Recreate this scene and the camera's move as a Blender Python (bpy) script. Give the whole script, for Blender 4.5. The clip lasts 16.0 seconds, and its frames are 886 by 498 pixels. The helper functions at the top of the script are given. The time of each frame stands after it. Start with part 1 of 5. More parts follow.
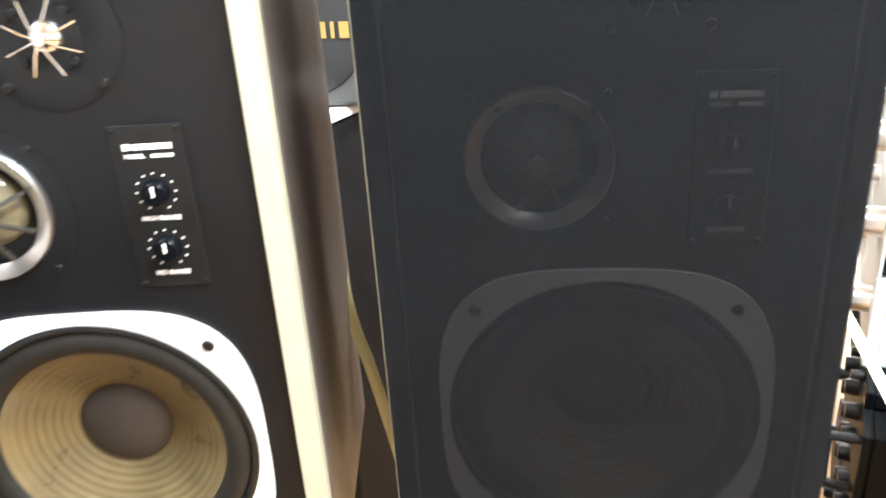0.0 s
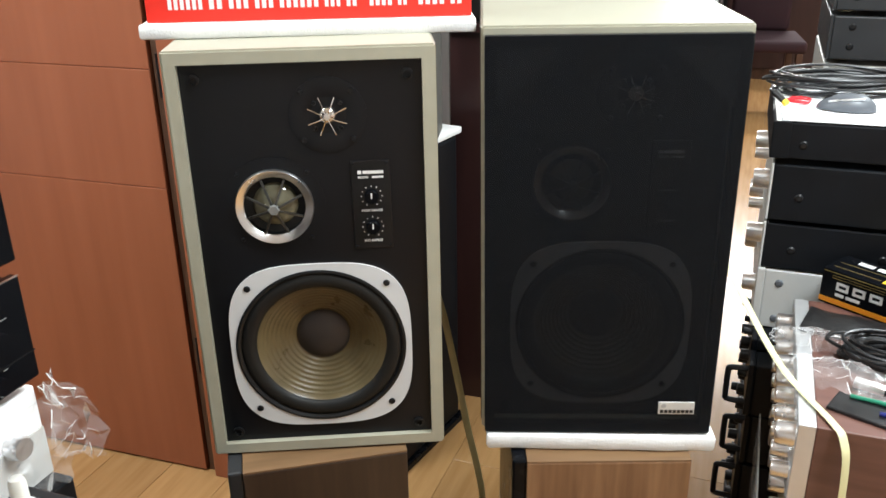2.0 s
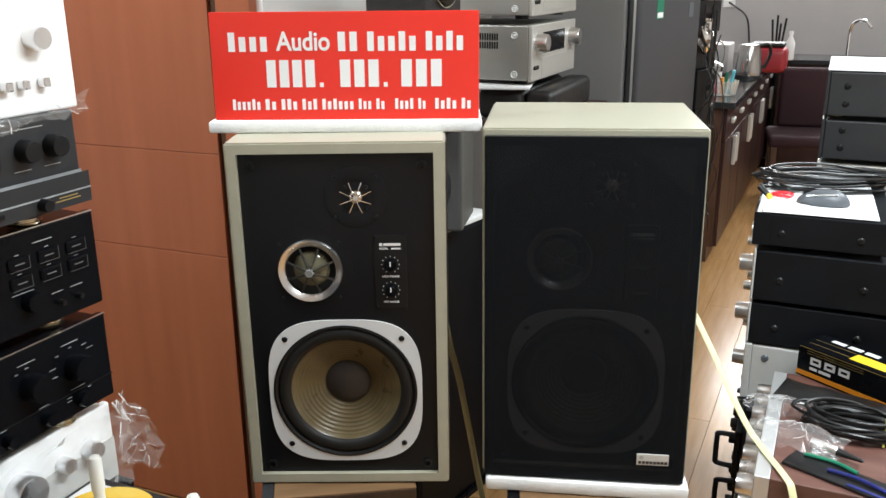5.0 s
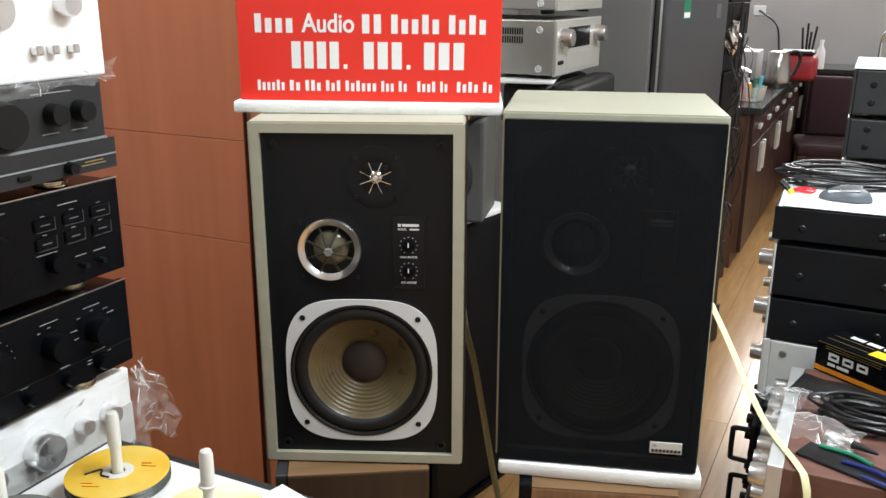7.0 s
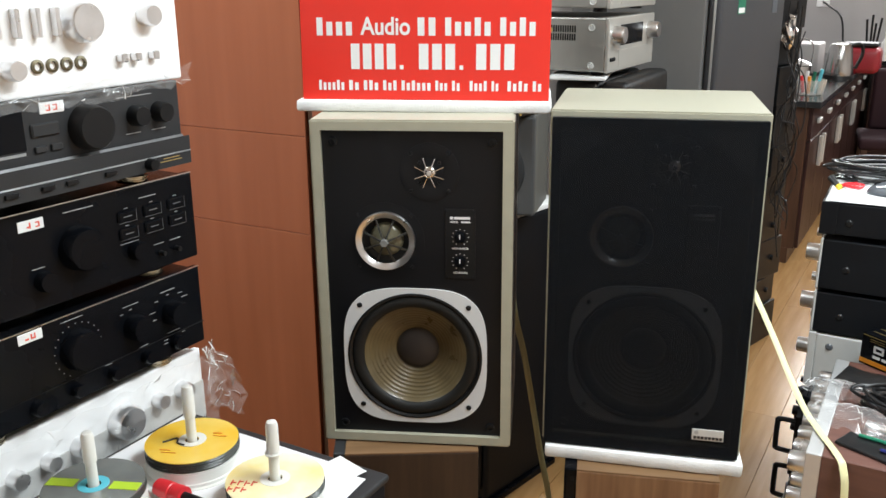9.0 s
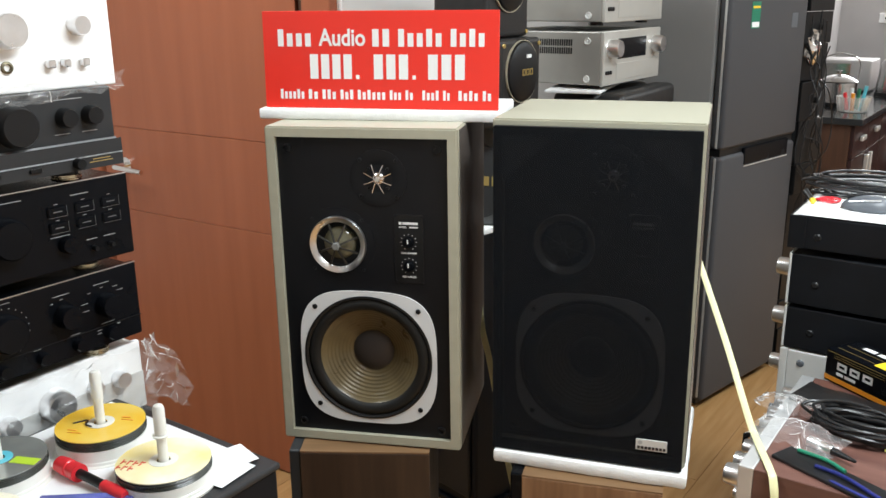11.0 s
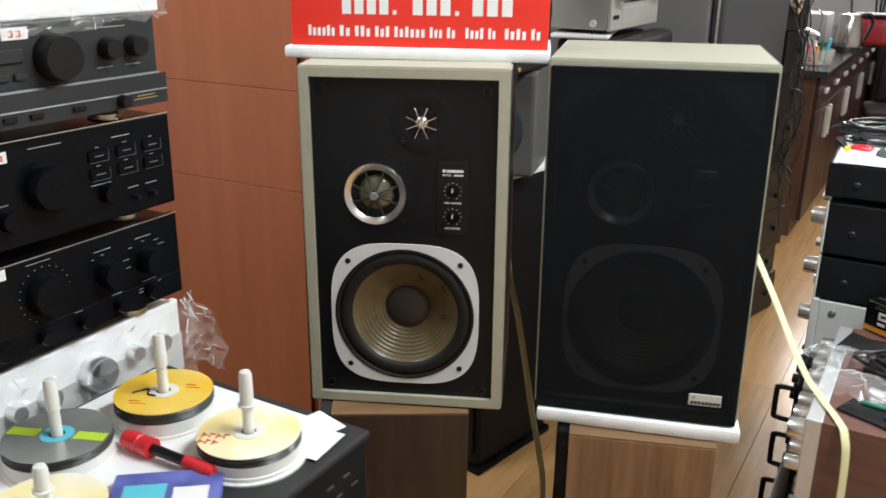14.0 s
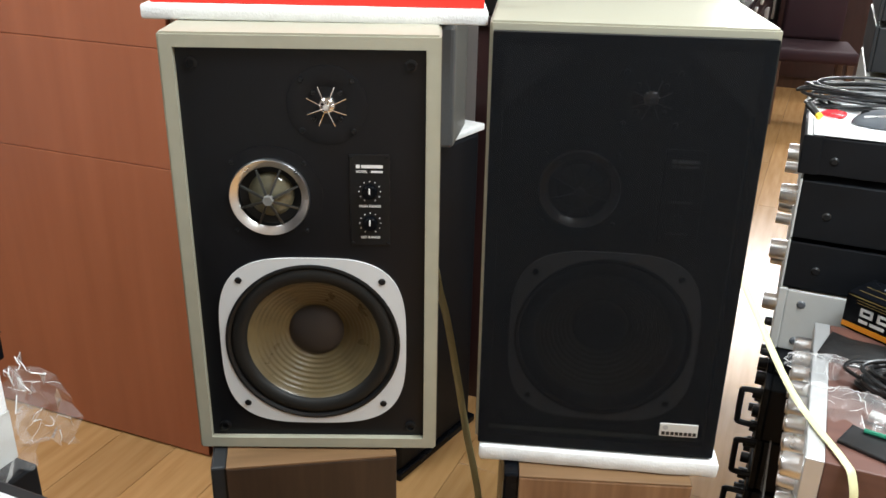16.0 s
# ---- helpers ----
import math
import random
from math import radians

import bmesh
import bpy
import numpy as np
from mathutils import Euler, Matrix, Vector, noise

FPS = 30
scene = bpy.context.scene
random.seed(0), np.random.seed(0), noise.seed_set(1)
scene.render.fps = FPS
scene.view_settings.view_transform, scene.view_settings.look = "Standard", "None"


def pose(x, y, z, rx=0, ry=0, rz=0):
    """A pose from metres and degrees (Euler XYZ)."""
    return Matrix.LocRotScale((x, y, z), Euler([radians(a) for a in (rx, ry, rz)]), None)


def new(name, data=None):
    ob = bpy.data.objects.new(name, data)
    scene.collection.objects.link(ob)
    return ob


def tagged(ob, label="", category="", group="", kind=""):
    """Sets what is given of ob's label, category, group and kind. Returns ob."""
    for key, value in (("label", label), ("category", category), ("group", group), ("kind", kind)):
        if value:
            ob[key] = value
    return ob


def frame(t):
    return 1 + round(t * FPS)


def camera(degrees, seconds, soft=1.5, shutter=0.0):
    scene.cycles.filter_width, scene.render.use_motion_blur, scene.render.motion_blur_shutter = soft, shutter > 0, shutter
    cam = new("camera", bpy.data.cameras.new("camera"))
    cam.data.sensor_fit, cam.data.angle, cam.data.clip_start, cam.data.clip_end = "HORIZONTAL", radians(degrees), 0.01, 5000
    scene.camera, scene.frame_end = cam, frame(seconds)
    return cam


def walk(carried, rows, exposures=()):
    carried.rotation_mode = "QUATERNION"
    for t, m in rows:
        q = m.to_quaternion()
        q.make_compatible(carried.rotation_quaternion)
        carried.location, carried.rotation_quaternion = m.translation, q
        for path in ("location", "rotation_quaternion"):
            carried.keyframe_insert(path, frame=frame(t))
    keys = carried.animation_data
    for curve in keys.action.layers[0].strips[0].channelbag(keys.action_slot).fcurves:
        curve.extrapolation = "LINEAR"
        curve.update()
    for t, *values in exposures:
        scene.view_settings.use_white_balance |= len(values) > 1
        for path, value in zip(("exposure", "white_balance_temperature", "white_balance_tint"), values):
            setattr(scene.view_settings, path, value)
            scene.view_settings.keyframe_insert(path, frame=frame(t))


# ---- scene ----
cam = camera(53.6, 16.0, 1.5, 0.4)
METRES, EYE = 2.09, 1.35
ROWS = [
    (0.0, 0.0036, -0.0010, -0.0162, -0.82, -25.72, 3.08),
    (0.5, -0.0172, -0.1027, 0.0183, -0.91, -26.98, 1.91),
    (1.0, -0.0413, -0.1718, 0.0427, -0.49, -26.06, 2.48),
    (1.5, -0.0748, -0.2492, 0.0539, -2.66, -23.36, 2.7),
    (2.0, -0.0954, -0.2857, 0.0738, -4.14, -22.9, 0.78),
    (2.5, -0.0973, -0.307, 0.1034, -2.88, -22.6, -0.31),
    (3.0, -0.0773, -0.3502, 0.1114, -2.04, -20.95, -0.54),
    (3.5, -0.0689, -0.3767, 0.1094, -1.6, -19.49, -0.75),
    (4.0, -0.0616, -0.3998, 0.1071, -0.96, -18.12, -0.31),
    (6.5, -0.0517, -0.4095, 0.0885, 2.09, -17.02, 0.12),
    (7.0, -0.0489, -0.4167, 0.0829, 2.32, -16.86, -0.43),
    (7.5, -0.0442, -0.4187, 0.0814, 3.03, -16.81, -0.25),
    (8.0, -0.0449, -0.4336, 0.0821, 6.11, -16.39, 0.43),
    (8.5, -0.0424, -0.4469, 0.0823, 7.88, -16.63, 0.59),
    (9.0, -0.0409, -0.4533, 0.0928, 6.01, -17.31, 0.26),
    (9.5, 0.0211, -0.4659, 0.0903, 7.25, -17.01, -0.33),
    (12.0, 0.0825, -0.4513, 0.0865, 11.94, -15.95, 1.38),
    (12.5, 0.0832, -0.4502, 0.0868, 11.53, -16.04, 1.4),
    (13.0, 0.0818, -0.4523, 0.0877, 11.03, -16.0, 0.94),
    (13.5, 0.0591, -0.4606, 0.0816, 9.64, -16.32, 0.11),
    (14.0, -0.0355, -0.4292, 0.0684, 6.33, -19.07, -0.63),
    (14.5, -0.1007, -0.3662, 0.0687, 1.41, -21.58, -0.71),
    (15.0, -0.0947, -0.306, 0.0659, -0.61, -22.88, -0.56),
    (15.5, -0.0788, -0.274, 0.0692, -0.89, -23.29, -0.79),
    (16.0, -0.0661, -0.2621, 0.0691, -0.57, -23.3, -1.24),
]
walk(cam, [(t, pose(METRES * x, METRES * y, EYE + METRES * z, 90 + pitch, roll, yaw)) for t, x, y, z, yaw, pitch, roll in ROWS],
     exposures=((0.0, 2.05), (0.5, 1.55), (1.0, 0.98), (1.5, 0.60), (2.0, 0.28), (2.5, 0.14), (4.0, -0.04), (9.0, -0.02), (13.0, -0.03), (14.0, -0.1), (14.5, -0.2), (16.0, 0.12)))

# ---- light ----
TURN = -24.0                       # the room's own turn against the two loudspeakers
ROOM = pose(0, 0, 0, 0, 0, TURN)
world = bpy.data.worlds.new("world")
scene.world = world
world.use_nodes = True
world.node_tree.nodes["Background"].inputs[0].default_value = (0.9, 0.95, 1.0, 1)
world.node_tree.nodes["Background"].inputs[1].default_value = 0.05


def ceiling_lamp(a, b, wide, long, watts, colour=(0.87, 0.96, 1.0)):
    data = bpy.data.lights.new("ceiling_light", "AREA")
    data.shape, data.size, data.size_y, data.energy, data.color = "RECTANGLE", wide, long, watts, colour
    lamp = new("ceiling_light", data)
    lamp.matrix_world = ROOM @ pose(a, b, 2.66)
    return lamp


ceiling_lamp(-1.5, -0.1, 0.5, 1.2, 50)
ceiling_lamp(0.85, 0.35, 0.5, 1.2, 75)
ceiling_lamp(1.3, 2.4, 0.5, 1.2, 60)
ceiling_lamp(1.2, 5.2, 0.4, 1.2, 32)
tube_data = bpy.data.lights.new("wall_light", "AREA")
tube_data.shape, tube_data.size, tube_data.size_y, tube_data.energy = "RECTANGLE", 1.5, 0.5, 95
wall_light = new("wall_light", tube_data)
wall_light.matrix_world = ROOM @ pose(-0.1, 7.27, 2.05, -78)

# ---- materials ----
def material(name, colour, rough=0.5, metal=0.0, vary=0.08, scale=12.0, bump=0.0, bump_scale=200.0, stretch=(1, 1, 1), colour2=None, coat=0.0, spec=0.5):
    m = bpy.data.materials.new(name)
    m.use_nodes = True
    n, links = m.node_tree.nodes, m.node_tree.links
    b = n["Principled BSDF"]
    b.inputs["Metallic"].default_value = metal
    b.inputs["Coat Weight"].default_value = coat
    b.inputs["Specular IOR Level"].default_value = spec
    where, mapping = n.new("ShaderNodeTexCoord"), n.new("ShaderNodeMapping")
    mapping.inputs["Scale"].default_value = stretch
    links.new(where.outputs["Object"], mapping.inputs["Vector"])
    big = n.new("ShaderNodeTexNoise")
    big.inputs["Scale"].default_value, big.inputs["Detail"].default_value = scale, 6
    links.new(mapping.outputs[0], big.inputs["Vector"])
    ramp = n.new("ShaderNodeValToRGB")
    ramp.color_ramp.elements[0].position, ramp.color_ramp.elements[1].position = 0.3, 0.7
    dark = colour2 or tuple(c * (1 - vary) for c in colour)
    light = colour if colour2 else tuple(min(1, c * (1 + vary)) for c in colour)
    ramp.color_ramp.elements[0].color, ramp.color_ramp.elements[1].color = (*dark, 1), (*light, 1)
    links.new(big.outputs["Fac"], ramp.inputs[0])
    links.new(ramp.outputs[0], b.inputs["Base Color"])
    fine = n.new("ShaderNodeTexNoise")
    fine.inputs["Scale"].default_value, fine.inputs["Detail"].default_value = bump_scale, 4
    links.new(mapping.outputs[0], fine.inputs["Vector"])
    r = n.new("ShaderNodeMapRange")
    r.inputs["To Min"].default_value, r.inputs["To Max"].default_value = max(0, rough - 0.08), min(1, rough + 0.08)
    links.new(big.outputs["Fac"], r.inputs["Value"])
    links.new(r.outputs[0], b.inputs["Roughness"])
    if bump:
        bp = n.new("ShaderNodeBump")
        bp.inputs["Strength"].default_value, bp.inputs["Distance"].default_value = bump, 0.002
        links.new(fine.outputs["Fac"], bp.inputs["Height"])
        links.new(bp.outputs[0], b.inputs["Normal"])
    return m


def pieces(m, amount=0.25):
    """Lets each piece differ a little in lightness."""
    n, links = m.node_tree.nodes, m.node_tree.links
    b = n["Principled BSDF"]
    old = b.inputs["Base Color"].links[0].from_socket
    info, mix, rng = n.new("ShaderNodeObjectInfo"), n.new("ShaderNodeHueSaturation"), n.new("ShaderNodeMapRange")
    rng.inputs["To Min"].default_value, rng.inputs["To Max"].default_value = 1 - amount, 1 + amount
    links.new(info.outputs["Random"], rng.inputs["Value"])
    links.new(rng.outputs[0], mix.inputs["Value"])
    links.new(old, mix.inputs["Color"])
    links.new(mix.outputs[0], b.inputs["Base Color"])
    return m


def glass(name, colour=(1, 1, 1), rough=0.02, clear=0.7, bump=0.0, bump_scale=40):
    """Thin clear film or pane: part clear, part glossy."""
    m = bpy.data.materials.new(name)
    m.use_nodes = True
    n, links = m.node_tree.nodes, m.node_tree.links
    b = n["Principled BSDF"]
    b.inputs["Base Color"].default_value = (*colour, 1)
    b.inputs["Roughness"].default_value = rough
    see = n.new("ShaderNodeBsdfTransparent")
    mix = n.new("ShaderNodeMixShader")
    fres = n.new("ShaderNodeFresnel")
    fres.inputs[0].default_value = 1.45
    add = n.new("ShaderNodeMath")
    add.operation, add.use_clamp = "ADD", True
    add.inputs[1].default_value = 1 - clear
    links.new(fres.outputs[0], add.inputs[0])
    links.new(add.outputs[0], mix.inputs[0])
    links.new(see.outputs[0], mix.inputs[1])
    links.new(b.outputs[0], mix.inputs[2])
    links.new(mix.outputs[0], n["Material Output"].inputs[0])
    if bump:
        no, bp = n.new("ShaderNodeTexNoise"), n.new("ShaderNodeBump")
        no.inputs["Scale"].default_value = bump_scale
        bp.inputs["Strength"].default_value, bp.inputs["Distance"].default_value = bump, 0.01
        links.new(no.outputs["Fac"], bp.inputs["Height"])
        for s in (b, fres):
            links.new(bp.outputs[0], s.inputs["Normal"])
    return m


def film_material():
    """Thin clear film: see-through, with sharp glints on its folds."""
    m = bpy.data.materials.new("clear_plastic_film")
    m.use_nodes = True
    n, links = m.node_tree.nodes, m.node_tree.links
    n.remove(n["Principled BSDF"])
    see, shine, mix, fres = (n.new("ShaderNode" + k) for k in ("BsdfTransparent", "BsdfGlossy", "MixShader", "Fresnel"))
    shine.inputs["Roughness"].default_value = 0.16
    fres.inputs["IOR"].default_value = 1.5
    where, no, bp, mul = (n.new("ShaderNode" + k) for k in ("TexCoord", "TexNoise", "Bump", "Math"))
    no.inputs["Scale"].default_value, no.inputs["Detail"].default_value = 60, 2
    bp.inputs["Strength"].default_value, bp.inputs["Distance"].default_value = 0.5, 0.004
    mul.operation, mul.use_clamp = "MULTIPLY_ADD", True
    mul.inputs[1].default_value, mul.inputs[2].default_value = 0.45, 0.008
    links.new(where.outputs["Object"], no.inputs["Vector"])
    links.new(no.outputs["Fac"], bp.inputs["Height"])
    for s in (shine, fres):
        links.new(bp.outputs[0], s.inputs["Normal"])
    links.new(fres.outputs[0], mul.inputs[0])
    links.new(mul.outputs[0], mix.inputs[0])
    milk, veil = n.new("ShaderNodeBsdfDiffuse"), n.new("ShaderNodeMixShader")
    veil.inputs[0].default_value = 0.10
    milk.inputs[0].default_value = (0.95, 0.95, 0.95, 1)
    links.new(see.outputs[0], veil.inputs[1])
    links.new(milk.outputs[0], veil.inputs[2])
    links.new(veil.outputs[0], mix.inputs[1])
    links.new(shine.outputs[0], mix.inputs[2])
    links.new(mix.outputs[0], n["Material Output"].inputs[0])
    return m


M = {}
M["vinyl"] = material("greige_vinyl", (0.40, 0.385, 0.30), 0.34, vary=0.05, scale=30, bump=0.08, bump_scale=500)
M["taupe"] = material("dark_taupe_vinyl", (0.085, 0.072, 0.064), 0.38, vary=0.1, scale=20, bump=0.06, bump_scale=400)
M["baffle"] = material("black_baffle", (0.0036, 0.0044, 0.0064), 0.44, vary=0.15, bump=0.05, bump_scale=700, spec=0.32)
M["black"] = material("black_plastic", (0.007, 0.0072, 0.008), 0.4, vary=0.15, spec=0.3)
M["gloss_black"] = material("gloss_black", (0.0036, 0.0042, 0.0058), 0.26, vary=0.25, scale=8, spec=0.13)
M["black_metal"] = material("black_sheet_metal", (0.0052, 0.0062, 0.0082), 0.48, vary=0.25, bump=0.08, bump_scale=900, spec=0.2)
M["grey_metal"] = material("charcoal_sheet_metal", (0.026, 0.027, 0.029), 0.45, vary=0.1, bump=0.05, bump_scale=900, spec=0.35)
M["rubber"] = material("rubber_surround", (0.0095, 0.0092, 0.0085), 0.58, vary=0.15, spec=0.35)
M["cone"] = material("tan_paper_cone", (0.118, 0.088, 0.041), 0.3, vary=0.2, scale=25, bump=0.15, bump_scale=300, spec=0.6)
M["dust_cap"] = material("dark_dust_cap", (0.036, 0.029, 0.026), 0.6, vary=0.12, scale=40)
M["white_frame"] = material("white_woofer_frame", (0.68, 0.69, 0.70), 0.4, vary=0.03)
# white for the wrapped silver fronts: reflected glare put into the colour
M["glare_white"] = material("glare_whitened_panel", (0.90, 0.90, 0.90), 0.4, vary=0.02)
M["gusset"] = material("grey_grille_gusset", (0.16, 0.16, 0.17), 0.7, vary=0.08)
M["silver"] = material("brushed_aluminium", (0.80, 0.80, 0.81), 0.30, 1.0, vary=0.05, scale=40)
M["chrome"] = material("chrome", (0.85, 0.85, 0.86), 0.12, 1.0, vary=0.02)
M["satin"] = material("champagne_panel", (0.60, 0.60, 0.58), 0.42, 0.1, vary=0.04, scale=20)
M["white_print"] = material("white_print", (0.8, 0.8, 0.8), 0.6, vary=0.02)
M["dim_print"] = material("dim_print", (0.12, 0.12, 0.125), 0.6, vary=0.02)
M["grey_print"] = material("grey_print", (0.38, 0.38, 0.38), 0.6, vary=0.02)
M["gold_print"] = material("gold_print", (0.55, 0.40, 0.14), 0.35, 0.6, vary=0.05)
M["foam"] = material("white_foam", (0.82, 0.82, 0.81), 0.85, vary=0.04, scale=60, bump=0.4, bump_scale=250)
M["red_sign"] = material("red_sign_vinyl", (0.78, 0.035, 0.022), 0.3, vary=0.03, scale=4)
M["walnut"] = material("walnut_veneer", (0.30, 0.165, 0.085), 0.42, stretch=(14, 14, 1.0), scale=3.0, colour2=(0.155, 0.075, 0.038), bump=0.08, bump_scale=60)
M["walnut_edge"] = material("pale_walnut_edge", (0.23, 0.130, 0.062), 0.45, stretch=(1.5, 14, 14), scale=3.0, colour2=(0.15, 0.082, 0.038))
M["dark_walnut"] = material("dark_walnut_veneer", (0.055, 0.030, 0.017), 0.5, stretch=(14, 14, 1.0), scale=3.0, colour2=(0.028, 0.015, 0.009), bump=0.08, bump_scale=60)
M["dull_red"] = material("dull_red_plastic", (0.30, 0.02, 0.03), 0.35, vary=0.1)
M["rosewood"] = material("red_brown_veneer", (0.16, 0.075, 0.058), 0.4, stretch=(10, 1, 10), scale=4.0, colour2=(0.10, 0.045, 0.036))
M["door"] = material("cherry_door_veneer", (0.325, 0.102, 0.048), 0.36, stretch=(9, 9, 0.7), scale=2.2, colour2=(0.275, 0.083, 0.038), bump=0.04, bump_scale=30)
M["dark_wood"] = material("dark_brown_wood", (0.10, 0.048, 0.028), 0.45, stretch=(10, 10, 1), scale=3.0, colour2=(0.055, 0.026, 0.016))
M["maroon"] = material("maroon_lacquer", (0.042, 0.016, 0.015), 0.38, stretch=(8, 8, 1), scale=2.5, colour2=(0.025, 0.010, 0.010))
M["plank"] = pieces(material("laminate_plank", (0.52, 0.30, 0.125), 0.24, stretch=(11, 1.0, 11), scale=3.2, colour2=(0.41, 0.22, 0.085), bump=0.03, bump_scale=40, spec=0.5), 0.1)
M["joint"] = material("floor_joint", (0.17, 0.09, 0.04), 0.6)
M["wall"] = material("white_wall_paint", (0.74, 0.72, 0.70), 0.8, vary=0.03, scale=3, bump=0.1, bump_scale=120)
M["kitchen_wall"] = material("grey_kitchen_wall", (0.40, 0.385, 0.38), 0.5, vary=0.06, scale=2)
M["ceiling"] = material("ceiling_paint", (0.8, 0.8, 0.79), 0.9, vary=0.02)
M["fridge"] = material("dark_steel_sheet", (0.068, 0.067, 0.071), 0.5, 0.05, vary=0.05, scale=30, stretch=(20, 20, 0.6), spec=0.15)
M["fridge_side"] = material("grey_painted_steel", (0.27, 0.265, 0.26), 0.4, 0.1, vary=0.05, scale=3)
M["receiver"] = material("champagne_receiver_metal", (0.36, 0.345, 0.315), 0.36, 0.4, vary=0.04, scale=15)
M["receiver_front"] = material("pale_champagne_front", (0.50, 0.48, 0.44), 0.34, 0.3, vary=0.03, scale=15)
M["foil"] = material("crumpled_foil", (0.8, 0.8, 0.8), 0.2, 1.0, vary=0.05)
M["strap"] = material("pale_yellow_flat_cable", (0.66, 0.63, 0.36), 0.45, vary=0.06, scale=18)
M["cable"] = material("black_cable", (0.010, 0.010, 0.011), 0.34, vary=0.15)
M["paper"] = material("white_paper", (0.82, 0.83, 0.85), 0.8, vary=0.02, scale=5)
M["disc_yellow"] = material("yellow_disc_print", (0.88, 0.66, 0.16), 0.2, colour2=(0.85, 0.50, 0.03), scale=12)
M["disc_pale"] = material("pale_yellow_disc_print", (0.90, 0.88, 0.78), 0.22, colour2=(0.90, 0.74, 0.28), scale=13)
M["disc_edge"] = material("disc_stack_edge", (0.045, 0.05, 0.045), 0.25, vary=0.5, scale=60, stretch=(0.2, 0.2, 12))
M["disc_silver"] = material("disc_mirror_side", (0.46, 0.48, 0.46), 0.24, 0.6, vary=0.3, scale=9)
M["milky"] = material("milky_plastic", (0.74, 0.74, 0.70), 0.35, vary=0.03)
M["red_plastic"] = material("red_plastic", (0.70, 0.03, 0.04), 0.3, vary=0.05)
M["red_ink"] = material("red_ink", (0.75, 0.10, 0.06), 0.6, vary=0.05)
M["lime"] = material("lime_print", (0.50, 0.72, 0.05), 0.4, vary=0.05)
M["cyan"] = material("cyan_print", (0.12, 0.55, 0.68), 0.4, vary=0.05)
M["orange"] = material("orange_print", (0.85, 0.32, 0.02), 0.4, vary=0.04)
M["yellow"] = material("yellow_print", (0.85, 0.58, 0.03), 0.4, vary=0.04)
M["green"] = material("green_plastic", (0.015, 0.19, 0.11), 0.35, vary=0.08)
M["blue"] = material("blue_print", (0.018, 0.025, 0.15), 0.3, vary=0.1)
M["granite"] = material("black_granite", (0.03, 0.032, 0.034), 0.12, vary=0.5, scale=150)
M["upholstery"] = material("maroon_upholstery", (0.024, 0.0045, 0.009), 0.8, vary=0.15, scale=40, bump=0.3, bump_scale=300)
M["leather"] = material("black_leather", (0.012, 0.011, 0.011), 0.45, vary=0.2, scale=40, bump=0.4, bump_scale=180)
M["steel"] = material("polished_steel", (0.46, 0.46, 0.46), 0.2, 1.0, vary=0.04)
M["mouse"] = material("grey_mouse_plastic", (0.10, 0.11, 0.125), 0.4, vary=0.08)
M["mesh_grey"] = material("grey_speaker_mesh", (0.055, 0.055, 0.055), 0.6, vary=0.2, scale=300)
M["film"] = film_material()
# plain white that stands in for light glinting on film folds
M["crease_glint"] = material("painted_crease_glint", (0.92, 0.92, 0.92), 0.2, vary=0.03)
M["clear"] = glass("clear_plastic_cover", (0.95, 0.95, 0.92), 0.05, 0.80)
M["dome"] = material("amber_midrange_dome", (0.14, 0.13, 0.085), 0.14, vary=0.2, scale=60, coat=0.6)
M["fin"] = material("smoky_fin", (0.030, 0.029, 0.026), 0.3, vary=0.2, scale=60)
M["plug"] = material("dull_grey_plug", (0.20, 0.20, 0.19), 0.5, vary=0.08, scale=60)
M["speaker_grey"] = material("olive_grey_vinyl", (0.115, 0.112, 0.100), 0.5, vary=0.12, scale=30, bump=0.1, bump_scale=500)
M["violet"] = material("violet_print", (0.11, 0.13, 0.40), 0.2, vary=0.35, scale=30)
M["rim"] = material("pale_grille_rim", (0.55, 0.50, 0.38), 0.35, 0.4, vary=0.05)
M["handle"] = material("bright_cabinet_handle", (0.72, 0.72, 0.70), 0.35, 0.6, vary=0.03)


def grille_material():
    """Open black weave: some light goes through it."""
    m = material("black_grille_cloth", (0.0066, 0.0082, 0.0110), 0.75, vary=0.12, scale=20, bump=0.3, bump_scale=900, spec=0.15)
    n, links = m.node_tree.nodes, m.node_tree.links
    see, mix = n.new("ShaderNodeBsdfTransparent"), n.new("ShaderNodeMixShader")
    mix.inputs[0].default_value = 0.665
    links.new(see.outputs[0], mix.inputs[1])
    links.new(n["Principled BSDF"].outputs[0], mix.inputs[2])
    links.new(mix.outputs[0], n["Material Output"].inputs[0])
    return m


M["cloth"] = grille_material()


# ---- mesh helpers ----
def box(bm, x0, x1, y0, y1, z0, z1, bevel=0.0, turn=None, seg=2):
    made = bmesh.ops.create_cube(bm, size=1.0)["verts"]
    m = Matrix.Translation(((x0 + x1) / 2, (y0 + y1) / 2, (z0 + z1) / 2)) @ Matrix.Diagonal((x1 - x0, y1 - y0, z1 - z0, 1))
    bmesh.ops.transform(bm, matrix=(turn or Matrix()) @ m, verts=made)
    if bevel:
        edges = list({e for v in made for e in v.link_edges})
        bmesh.ops.bevel(bm, geom=edges, offset=bevel, segments=seg, affect="EDGES", profile=0.5)
    return bm


